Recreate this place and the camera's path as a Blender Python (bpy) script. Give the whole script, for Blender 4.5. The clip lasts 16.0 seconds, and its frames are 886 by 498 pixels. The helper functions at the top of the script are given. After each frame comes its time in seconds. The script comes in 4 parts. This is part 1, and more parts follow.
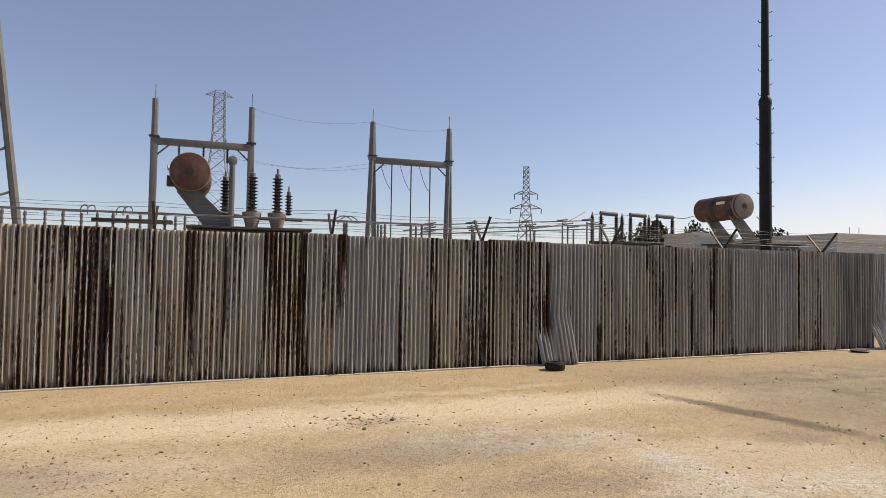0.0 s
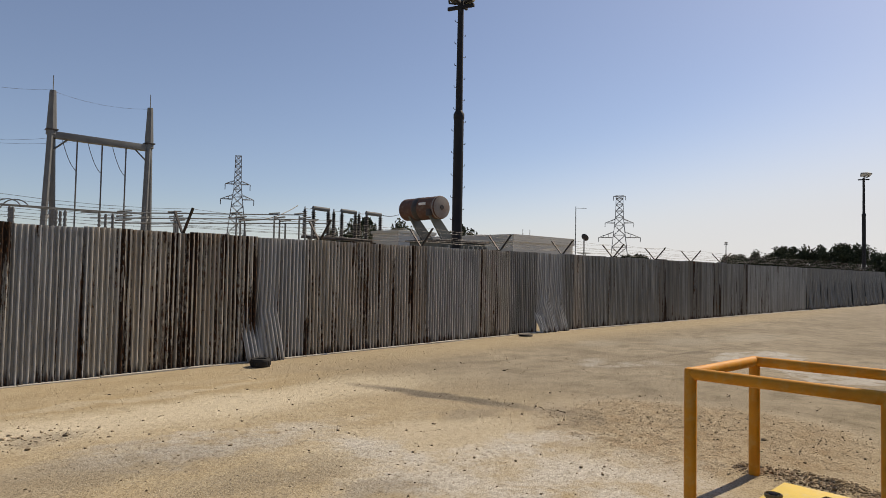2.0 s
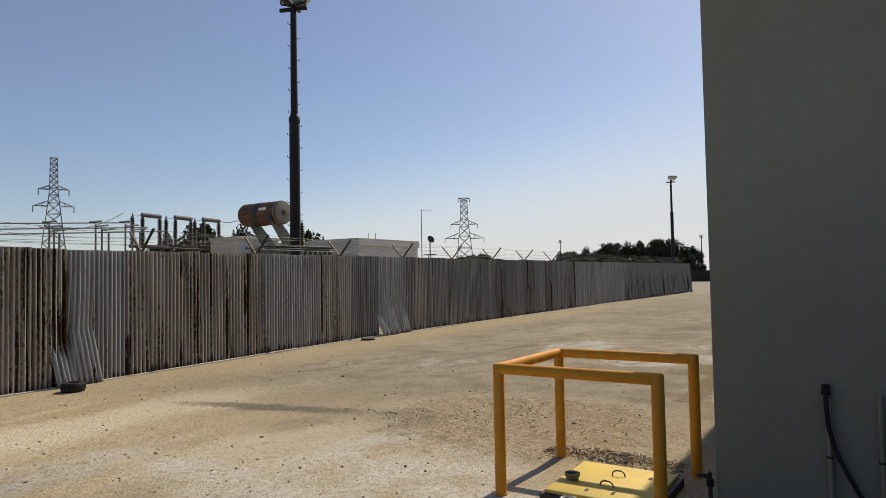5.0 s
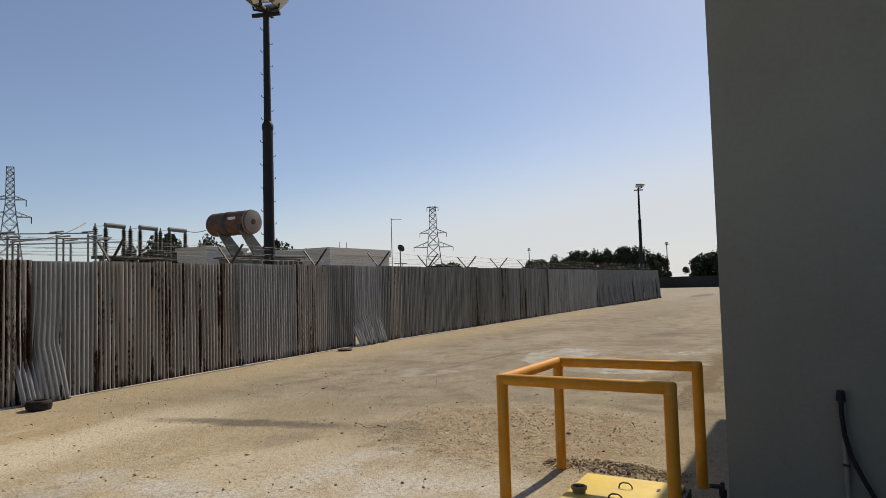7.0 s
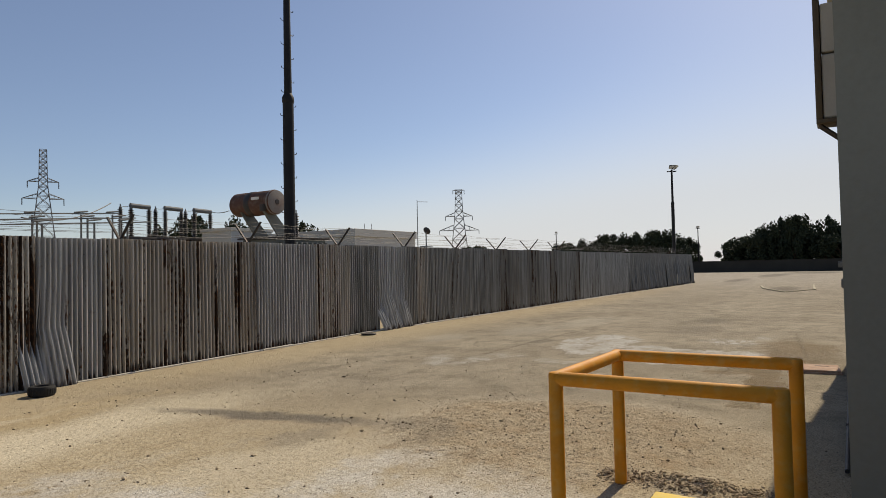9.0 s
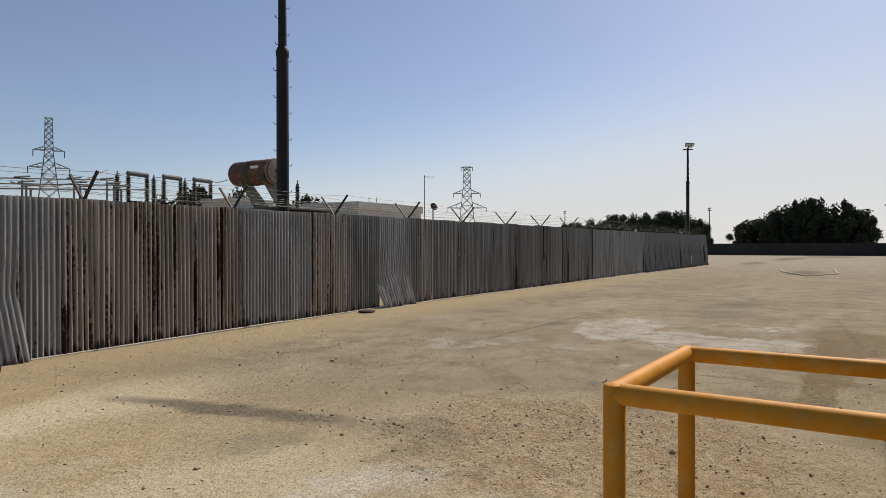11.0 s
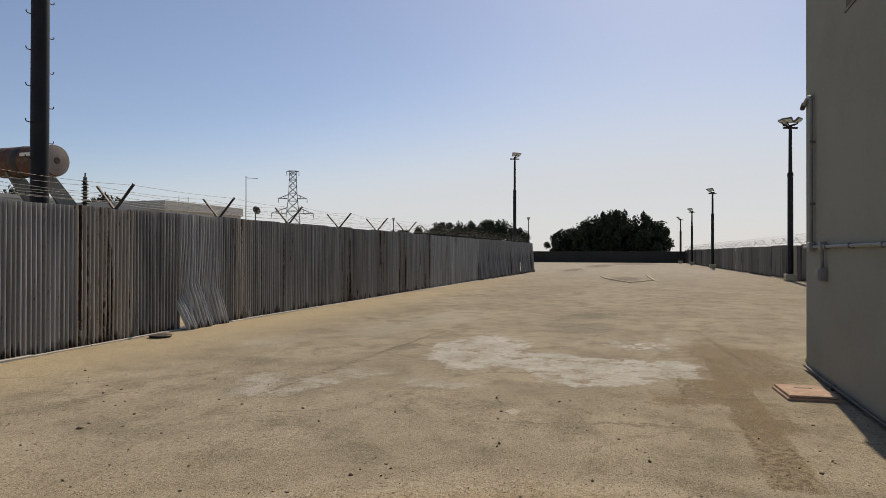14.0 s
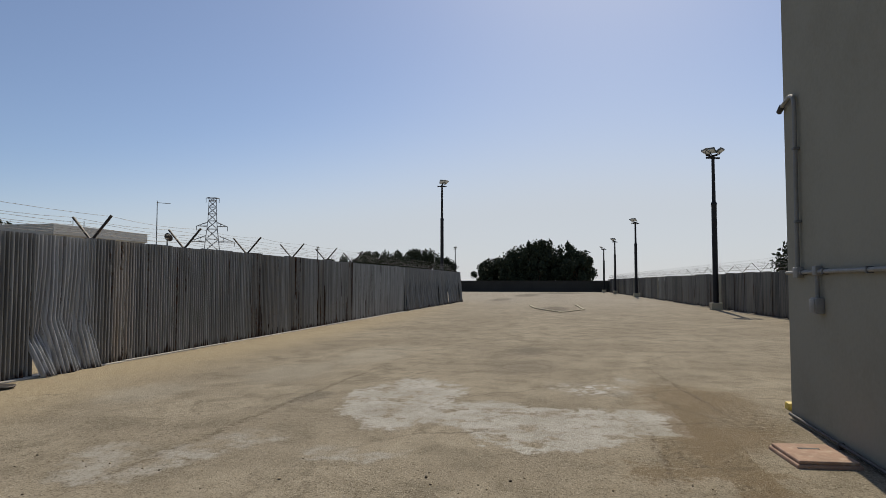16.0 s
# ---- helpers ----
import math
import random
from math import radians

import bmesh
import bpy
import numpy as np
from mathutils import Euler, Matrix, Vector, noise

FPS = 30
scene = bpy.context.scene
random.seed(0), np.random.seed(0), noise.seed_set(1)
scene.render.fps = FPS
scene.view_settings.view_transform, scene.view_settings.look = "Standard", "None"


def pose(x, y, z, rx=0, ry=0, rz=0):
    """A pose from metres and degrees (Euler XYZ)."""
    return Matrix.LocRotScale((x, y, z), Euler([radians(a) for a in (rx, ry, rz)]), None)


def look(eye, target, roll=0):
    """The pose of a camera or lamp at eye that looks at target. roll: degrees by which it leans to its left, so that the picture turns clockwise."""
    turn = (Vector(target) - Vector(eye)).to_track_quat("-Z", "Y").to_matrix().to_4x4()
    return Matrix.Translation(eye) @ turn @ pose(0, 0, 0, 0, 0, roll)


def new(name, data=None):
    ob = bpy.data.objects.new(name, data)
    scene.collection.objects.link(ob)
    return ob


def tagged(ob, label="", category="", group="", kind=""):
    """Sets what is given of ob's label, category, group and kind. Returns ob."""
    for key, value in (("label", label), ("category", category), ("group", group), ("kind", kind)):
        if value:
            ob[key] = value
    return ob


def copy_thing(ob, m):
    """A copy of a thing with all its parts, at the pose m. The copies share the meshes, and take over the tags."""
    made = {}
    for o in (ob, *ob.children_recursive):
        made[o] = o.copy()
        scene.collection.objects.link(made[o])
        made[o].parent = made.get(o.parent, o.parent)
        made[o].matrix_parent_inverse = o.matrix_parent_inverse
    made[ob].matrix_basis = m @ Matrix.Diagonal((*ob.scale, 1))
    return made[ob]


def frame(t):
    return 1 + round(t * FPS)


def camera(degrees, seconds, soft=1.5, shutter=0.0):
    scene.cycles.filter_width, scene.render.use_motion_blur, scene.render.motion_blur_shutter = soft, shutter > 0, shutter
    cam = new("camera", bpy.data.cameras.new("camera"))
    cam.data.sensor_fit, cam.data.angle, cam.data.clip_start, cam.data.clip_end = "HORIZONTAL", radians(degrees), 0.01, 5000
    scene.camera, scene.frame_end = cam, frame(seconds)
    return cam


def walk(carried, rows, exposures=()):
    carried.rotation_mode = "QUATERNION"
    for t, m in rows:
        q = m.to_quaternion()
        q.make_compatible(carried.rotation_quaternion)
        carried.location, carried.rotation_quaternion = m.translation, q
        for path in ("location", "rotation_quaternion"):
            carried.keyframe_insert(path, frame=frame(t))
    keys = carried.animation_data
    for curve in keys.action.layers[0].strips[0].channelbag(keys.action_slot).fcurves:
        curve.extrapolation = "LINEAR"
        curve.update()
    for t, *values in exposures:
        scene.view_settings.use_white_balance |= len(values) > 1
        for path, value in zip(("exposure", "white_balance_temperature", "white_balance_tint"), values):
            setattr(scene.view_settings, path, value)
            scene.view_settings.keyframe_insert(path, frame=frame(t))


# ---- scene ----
PATH = [
    (0, (-0.599, 0.464, 1.692), (0.051, 2.354, 1.768), 0.9),
    (0.5, (-0.585, 0.493, 1.692), (0.217, 2.324, 1.769), 0.1),
    (1, (-0.576, 0.487, 1.7), (0.471, 2.19, 1.755), -0.0),
    (1.5, (-0.54, 0.456, 1.703), (0.661, 2.053, 1.783), 0.5),
    (2, (-0.549, 0.363, 1.724), (0.84, 1.8, 1.796), 1.1),
    (2.5, (-0.484, 0.28, 1.719), (0.999, 1.621, 1.759), -0.5),
    (3, (-0.476, 0.207, 1.724), (1.089, 1.452, 1.762), -1.0),
    (3.5, (-0.449, 0.16, 1.738), (1.178, 1.322, 1.809), -0.0),
    (6, (-0.433, 0.096, 1.756), (1.285, 1.117, 1.815), -1.0),
    (6.5, (-0.42, 0.206, 1.751), (1.338, 1.158, 1.799), 0.8),
    (7, (-0.415, 0.417, 1.756), (1.317, 1.412, 1.863), -1.6),
    (7.5, (-0.322, 0.576, 1.713), (1.406, 1.581, 1.75), -0.5),
    (8, (-0.156, 0.711, 1.732), (1.52, 1.801, 1.803), -2.0),
    (10.5, (1.335, 1.501, 1.631), (3.051, 2.528, 1.646), 0.5),
    (11, (1.611, 1.731, 1.605), (3.292, 2.815, 1.594), -0.1),
    (11.5, (1.984, 2.016, 1.586), (3.707, 3.031, 1.544), 0.9),
    (12, (2.317, 2.302, 1.604), (4.146, 3.109, 1.538), 0.4),
    (12.5, (2.707, 2.475, 1.588), (4.537, 3.28, 1.529), 0.4),
    (13, (3.02, 2.653, 1.575), (4.908, 3.31, 1.62), 1.5),
    (13.5, (3.397, 2.877, 1.577), (5.323, 3.413, 1.63), 0.3),
    (14, (3.814, 3.073, 1.579), (5.721, 3.677, 1.59), 0.1),
    (14.5, (4.24, 3.293, 1.555), (6.173, 3.802, 1.618), 0.5),
    (15, (4.719, 3.422, 1.548), (6.656, 3.918, 1.572), -0.2),
    (15.5, (5.141, 3.47, 1.562), (7.063, 4.025, 1.564), 1.5),
    (16, (5.565, 3.495, 1.554), (7.525, 3.879, 1.657), 0.0),
]
cam = camera(68.9, 16.0, soft=0.75)
walk(cam, [(t, look(eye, target, roll)) for t, eye, target, roll in PATH],
     ((0, 0.35, 7500, 17), (0.5, 0.25, 7450, 17), (2, 0.03, 7250, 13), (3.5, 0.0, 7150, 11), (8, -0.04, 7050, 10.5), (10.5, -0.03, 7150, 11), (13, -0.04, 7150, 11.5), (15.5, -0.2, 6850, 10), (16, -0.22, 6650, 9)))

world = bpy.data.worlds.new("sky")
scene.world = world
world.use_nodes = True
wt = world.node_tree
sky = wt.nodes.new("ShaderNodeTexSky")
sky.sky_type, sky.sun_disc = "NISHITA", False
SUN_EL, SUN_AZ = radians(44.5), radians(-4.0)
sky.sun_elevation, sky.sun_rotation = SUN_EL, radians(94.0)
sky.altitude, sky.air_density, sky.dust_density, sky.ozone_density = 20, 0.9, 0.6, 4.5
sky_tint = wt.nodes.new("ShaderNodeMix")
sky_tint.data_type, sky_tint.blend_type = "RGBA", "MULTIPLY"
sky_tint.inputs[0].default_value = 1.0
sky_tint.inputs[7].default_value = (1.05, 1.0, 1.01, 1)
wt.links.new(sky.outputs[0], sky_tint.inputs[6])
haze = wt.nodes.new("ShaderNodeMix")
haze.data_type = "RGBA"
haze.inputs[0].default_value = 0.06
haze.inputs[7].default_value = (5.5, 5.75, 6.3, 1)
wt.links.new(sky_tint.outputs[2], haze.inputs[6])
# the brightest low sky turns to a pale bluish white
split_sky = wt.nodes.new("ShaderNodeSeparateColor")
wt.links.new(haze.outputs[2], split_sky.inputs[0])
low_sky = wt.nodes.new("ShaderNodeMapRange")
low_sky.interpolation_type = "SMOOTHSTEP"
wt.links.new(split_sky.outputs[1], low_sky.inputs[0])
low_sky.inputs[1].default_value, low_sky.inputs[2].default_value, low_sky.inputs[4].default_value = 4.5, 8.0, 0.85
white_sky = wt.nodes.new("ShaderNodeMix")
white_sky.data_type = "RGBA"
wt.links.new(low_sky.outputs[0], white_sky.inputs[0])
wt.links.new(haze.outputs[2], white_sky.inputs[6])
white_sky.inputs[7].default_value = (6.1, 6.5, 7.1, 1)
wt.links.new(white_sky.outputs[2], wt.nodes["Background"].inputs[0])
wt.nodes["Background"].inputs[1].default_value = 0.107
sun = new("sun", bpy.data.lights.new("sun", "SUN"))
sun.data.energy, sun.data.angle, sun.data.color = 4.0, radians(0.53), (1.0, 0.915, 0.775)
sun.matrix_world = look((60 * math.cos(SUN_EL) * math.cos(SUN_AZ), 60 * math.cos(SUN_EL) * math.sin(SUN_AZ), 60 * math.sin(SUN_EL)), (0, 0, 0))


# ---- materials ----
class Nodes:
    """A short way to write node materials."""

    def __init__(self, name):
        self.mat = bpy.data.materials.new(name)
        self.mat.use_nodes = True
        self.t = self.mat.node_tree
        self.bsdf = self.t.nodes["Principled BSDF"]

    def put(self, sock, v):
        if isinstance(v, bpy.types.NodeSocket):
            self.t.links.new(v, sock)
        elif isinstance(v, tuple) and len(v) == 3 and sock.type == "RGBA":
            sock.default_value = (*v, 1)
        else:
            sock.default_value = v

    def math(self, op, a, b=0.0, clamp=False):
        n = self.t.nodes.new("ShaderNodeMath")
        n.operation, n.use_clamp = op, clamp
        self.put(n.inputs[0], a), self.put(n.inputs[1], b)
        return n.outputs[0]

    def vec(self, op, a, b=(0, 0, 0)):
        n = self.t.nodes.new("ShaderNodeVectorMath")
        n.operation = op
        self.put(n.inputs[0], a), self.put(n.inputs[1], b)
        return n.outputs[1] if op in ("LENGTH", "DISTANCE") else n.outputs[0]

    def mix(self, f, a, b, blend="MIX"):
        n = self.t.nodes.new("ShaderNodeMix")
        n.data_type, n.blend_type = "RGBA", blend
        self.put(n.inputs[0], f), self.put(n.inputs[6], a), self.put(n.inputs[7], b)
        return n.outputs[2]

    def noise(self, v, scale, detail=4.0, rough=0.55, colour=False):
        n = self.t.nodes.new("ShaderNodeTexNoise")
        self.put(n.inputs["Vector"], v), self.put(n.inputs["Scale"], scale)
        n.inputs["Detail"].default_value, n.inputs["Roughness"].default_value = detail, rough
        return n.outputs[1 if colour else 0]

    def step(self, v, lo, hi):
        n = self.t.nodes.new("ShaderNodeMapRange")
        n.interpolation_type = "SMOOTHSTEP"
        self.put(n.inputs[0], v), self.put(n.inputs[1], lo), self.put(n.inputs[2], hi)
        return n.outputs[0]

    def pos(self):
        return self.t.nodes.new("ShaderNodeNewGeometry").outputs["Position"]

    def obj(self):
        return self.t.nodes.new("ShaderNodeTexCoord").outputs["Object"]

    def rand(self):
        return self.t.nodes.new("ShaderNodeObjectInfo").outputs["Random"]

    def scaled(self, v, s):
        return self.vec("MULTIPLY", v, s)

    def split(self, v):
        n = self.t.nodes.new("ShaderNodeSeparateXYZ")
        self.put(n.inputs[0], v)
        return n.outputs

    def bump(self, h, strength, distance):
        n = self.t.nodes.new("ShaderNodeBump")
        n.inputs["Strength"].default_value, n.inputs["Distance"].default_value = strength, distance
        self.put(n.inputs["Height"], h)
        self.t.links.new(n.outputs[0], self.bsdf.inputs["Normal"])

    def done(self, colour, rough=0.8, metal=0.0, spec=0.3):
        self.put(self.bsdf.inputs["Base Color"], colour)
        self.put(self.bsdf.inputs["Roughness"], rough)
        self.put(self.bsdf.inputs["Metallic"], metal)
        self.bsdf.inputs["Specular IOR Level"].default_value = spec
        return self.mat


def worn(name, base, dark, scale=3.0, fine=40.0, amount=0.6, rough=0.7, metal=0.0, spec=0.3, relief=0.15, dust=None):
    """A surface with stains at two scales and fine relief."""
    n = Nodes(name)
    p = n.pos()
    a = n.noise(p, scale, 5)
    b = n.noise(p, fine, 3)
    f = n.math("MULTIPLY", n.step(n.math("ADD", n.math("MULTIPLY", a, 0.75), n.math("MULTIPLY", b, 0.25)), 0.38, 0.72), amount)
    c = n.mix(f, base, dark)
    if dust:
        c = n.mix(n.math("MULTIPLY", n.step(n.noise(p, scale * 2.3, 6), 0.45, 0.75), 0.6), c, dust)
    n.bump(n.math("ADD", a, n.math("MULTIPLY", b, 0.5)), relief, 0.01)
    return n.done(c, n.math("ADD", n.math("MULTIPLY", b, 0.2), rough - 0.1), metal, spec)


def sheet_metal(name, low, high, base, pale, seam=0.16, tan=(0.3, 0.24, 0.17), tanned=0.25):
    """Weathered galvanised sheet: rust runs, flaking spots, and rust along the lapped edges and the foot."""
    n = Nodes(name)
    o, r = n.obj(), n.rand()
    shift = n.vec("ADD", o, n.vec("MULTIPLY", (37.0, 0.0, 91.0), n.mix(1.0, (1, 1, 1), r, "MULTIPLY")))
    runs = n.noise(n.scaled(shift, (19.0, 0.0, 0.2)), 1.0, 4, 0.6)
    spots = n.noise(n.scaled(shift, (46.0, 0.0, 9.0)), 1.0, 5, 0.7)
    broad = n.noise(n.scaled(shift, (2.6, 0.0, 0.35)), 1.0, 3)
    x, _, z = n.split(o)
    lap = n.math("MINIMUM", n.math("ABSOLUTE", n.math("ADD", x, -0.02)), n.math("ABSOLUTE", n.math("SUBTRACT", x, 0.68)))
    lap = n.math("MULTIPLY", n.math("SUBTRACT", 1.0, n.step(lap, 0.0, 0.12)), n.step(n.noise(n.scaled(shift, (1.6, 0.0, 0.35)), 1.0, 3), 0.42, 0.62))
    groove = n.math("MULTIPLY", n.math("COSINE", n.math("MULTIPLY", x, 2 * math.pi / 0.085)), 0.022)
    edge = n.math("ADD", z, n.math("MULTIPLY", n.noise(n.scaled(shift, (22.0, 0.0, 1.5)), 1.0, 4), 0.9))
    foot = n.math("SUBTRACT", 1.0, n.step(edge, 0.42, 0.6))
    amount = n.math("ADD", n.math("ADD", n.math("MULTIPLY", runs, 0.5), n.math("MULTIPLY", spots, 0.25)), n.math("MULTIPLY", broad, 0.25))
    amount = n.math("ADD", amount, n.math("MULTIPLY", n.math("SUBTRACT", r, 0.5), 0.07))
    amount = n.math("ADD", amount, n.math("ADD", n.math("MULTIPLY", lap, seam), groove))
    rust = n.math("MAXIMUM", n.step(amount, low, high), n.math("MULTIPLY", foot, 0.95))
    streaks = n.math("ADD", n.math("MULTIPLY", n.step(n.noise(n.scaled(shift, (9.0, 0.0, 0.5)), 1.0, 4), 0.35, 0.7), 0.5), n.math("MULTIPLY", n.step(n.noise(n.scaled(shift, (26.0, 0.0, 0.16)), 1.0, 3), 0.4, 0.6), 0.5))
    zinc = n.mix(streaks, base, pale)
    zinc = n.mix(n.math("MULTIPLY", n.step(n.noise(n.scaled(shift, (7.0, 0.0, 0.25)), 1.0, 5, 0.65), 0.45, 0.62), tanned), zinc, tan)
    zinc = n.mix(n.math("MULTIPLY", n.step(spots, 0.56, 0.68), 0.5), zinc, (0.13, 0.085, 0.05))
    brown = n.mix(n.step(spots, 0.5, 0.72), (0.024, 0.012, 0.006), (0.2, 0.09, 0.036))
    n.bump(n.noise(shift, 60.0, 3), 0.12, 0.004)
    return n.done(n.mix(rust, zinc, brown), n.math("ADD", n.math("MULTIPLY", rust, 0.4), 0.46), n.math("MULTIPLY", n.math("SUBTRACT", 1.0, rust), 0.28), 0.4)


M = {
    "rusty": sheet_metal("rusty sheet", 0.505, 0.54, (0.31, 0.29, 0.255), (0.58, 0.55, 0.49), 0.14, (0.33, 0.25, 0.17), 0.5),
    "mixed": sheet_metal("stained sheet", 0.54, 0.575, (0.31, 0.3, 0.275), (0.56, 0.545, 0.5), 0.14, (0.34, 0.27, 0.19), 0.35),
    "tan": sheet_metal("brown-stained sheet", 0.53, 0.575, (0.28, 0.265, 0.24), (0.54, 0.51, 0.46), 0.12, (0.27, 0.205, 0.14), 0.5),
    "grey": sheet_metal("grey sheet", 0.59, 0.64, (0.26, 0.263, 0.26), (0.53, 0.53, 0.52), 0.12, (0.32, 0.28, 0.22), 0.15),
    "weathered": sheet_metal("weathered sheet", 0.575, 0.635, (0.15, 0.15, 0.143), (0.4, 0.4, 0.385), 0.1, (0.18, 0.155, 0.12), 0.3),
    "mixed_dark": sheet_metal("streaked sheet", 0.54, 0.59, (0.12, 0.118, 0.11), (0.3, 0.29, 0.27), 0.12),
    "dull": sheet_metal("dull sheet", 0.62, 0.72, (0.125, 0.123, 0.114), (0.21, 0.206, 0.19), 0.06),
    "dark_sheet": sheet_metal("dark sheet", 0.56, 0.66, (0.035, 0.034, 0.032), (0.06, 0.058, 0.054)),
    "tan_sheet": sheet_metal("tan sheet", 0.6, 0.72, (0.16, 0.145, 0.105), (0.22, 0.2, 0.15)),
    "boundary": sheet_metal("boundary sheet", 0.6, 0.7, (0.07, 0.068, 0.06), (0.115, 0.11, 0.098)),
    "edge": worn("faded kerb paint", (0.47, 0.42, 0.3), (0.34, 0.29, 0.2), 1.5, 20, 0.7, 0.9, 0.0, 0.15),
    "steel": worn("galvanised steel", (0.14, 0.147, 0.147), (0.09, 0.09, 0.09), 1.5, 30, 0.6, 0.6, 0.0),
    "dark_steel": worn("dark steel", (0.05, 0.05, 0.05), (0.1, 0.06, 0.04), 3, 40, 0.6, 0.6, 0.3),
    "wire": worn("wire", (0.12, 0.12, 0.12), (0.1, 0.07, 0.05), 2, 20, 0.5, 0.6, 0.4),
    "pole": worn("black pole paint", (0.013, 0.013, 0.015), (0.028, 0.026, 0.024), 2, 30, 0.6, 0.6, 0.0, 0.25),
    "yellow": worn("yellow paint", (0.7, 0.29, 0.018), (0.5, 0.19, 0.018), 5, 60, 0.5, 0.6, 0.0, 0.3, 0.1, (0.62, 0.36, 0.09)),
    "cover": worn("yellow plate paint", (0.72, 0.52, 0.08), (0.5, 0.38, 0.14), 6, 60, 0.6, 0.6, 0.0, 0.35, 0.15, (0.62, 0.52, 0.28)),
    "black": worn("black rubber", (0.016, 0.016, 0.017), (0.04, 0.036, 0.03), 8, 60, 0.5, 0.7),
    "plaster": worn("grey plaster", (0.3, 0.285, 0.225), (0.235, 0.22, 0.168), 0.8, 25, 0.7, 0.9, 0.0, 0.15, 0.3),
    "coping": worn("pale plaster", (0.52, 0.50, 0.44), (0.4, 0.38, 0.33), 1.2, 30, 0.6, 0.9, 0.0, 0.15),
    "cream": worn("cream render", (0.54, 0.525, 0.48), (0.44, 0.42, 0.38), 0.5, 10, 0.6, 0.9, 0.0, 0.15),
    "conduit": worn("grey conduit", (0.23, 0.23, 0.215), (0.15, 0.145, 0.13), 6, 60, 0.6, 0.55, 0.0, 0.4),
    "concrete": worn("concrete", (0.52, 0.49, 0.43), (0.36, 0.33, 0.27), 2, 40, 0.7, 0.92, 0.0, 0.15, 0.4),
    "pink": worn("pink cast slab", (0.45, 0.3, 0.22), (0.31, 0.215, 0.16), 5, 50, 0.8, 0.9, 0.0, 0.15, 0.4, (0.58, 0.47, 0.35)),
    "rust_tank": worn("faded red oxide paint", (0.12, 0.06, 0.042), (0.085, 0.06, 0.048), 1.2, 14, 0.7, 0.8, 0.0, 0.2, 0.15, (0.19, 0.15, 0.125)),
    "grey_tank": worn("grey tank paint", (0.24, 0.22, 0.2), (0.18, 0.11, 0.08), 1.5, 14, 0.7, 0.7),
    "porcelain": worn("brown porcelain", (0.03, 0.027, 0.026), (0.06, 0.05, 0.045), 3, 30, 0.5, 0.4, 0.0, 0.5),
    "fin": worn("grey green paint", (0.13, 0.14, 0.13), (0.09, 0.09, 0.08), 2, 20, 0.6, 0.6),
    "white": worn("white paint", (0.75, 0.74, 0.7), (0.6, 0.58, 0.53), 4, 50, 0.5, 0.6),
    "lens": worn("lamp glass", (0.55, 0.58, 0.58), (0.45, 0.47, 0.47), 3, 20, 0.4, 0.25, 0.0, 0.6),
    "dark_wall": worn("dark block wall", (0.05, 0.048, 0.042), (0.032, 0.03, 0.027), 0.3, 6, 0.7, 0.95, 0.0, 0.1),
    "bark": worn("bark", (0.1, 0.075, 0.05), (0.06, 0.045, 0.03), 3, 25, 0.7, 0.95, 0.0, 0.1),
    "tower": worn("far steel", (0.19, 0.195, 0.2), (0.14, 0.14, 0.14), 0.2, 4, 0.5, 0.7, 0.0),
    "brass": worn("dull cap", (0.25, 0.2, 0.1), (0.14, 0.12, 0.07), 12, 70, 0.6, 0.6),
    "brown": worn("brown frame paint", (0.12, 0.09, 0.055), (0.08, 0.06, 0.04), 5, 40, 0.5, 0.6),
    "stone": None,
}
n = Nodes("window glass")
M["glass"] = n.done((0.03, 0.035, 0.04), 0.08, 0.0, 0.5)
n = Nodes("leaf")
M["leaf"] = n.done(n.mix(n.t.nodes.new("ShaderNodeNewGeometry").outputs["Random Per Island"], (0.02, 0.029, 0.015), (0.056, 0.066, 0.034)), 0.7, 0.0, 0.2)
n = Nodes("loose stone")
M["stone"] = n.done(n.mix(n.t.nodes.new("ShaderNodeNewGeometry").outputs["Random Per Island"], (0.16, 0.128, 0.088), (0.48, 0.39, 0.27)), 0.95, 0.0, 0.1)


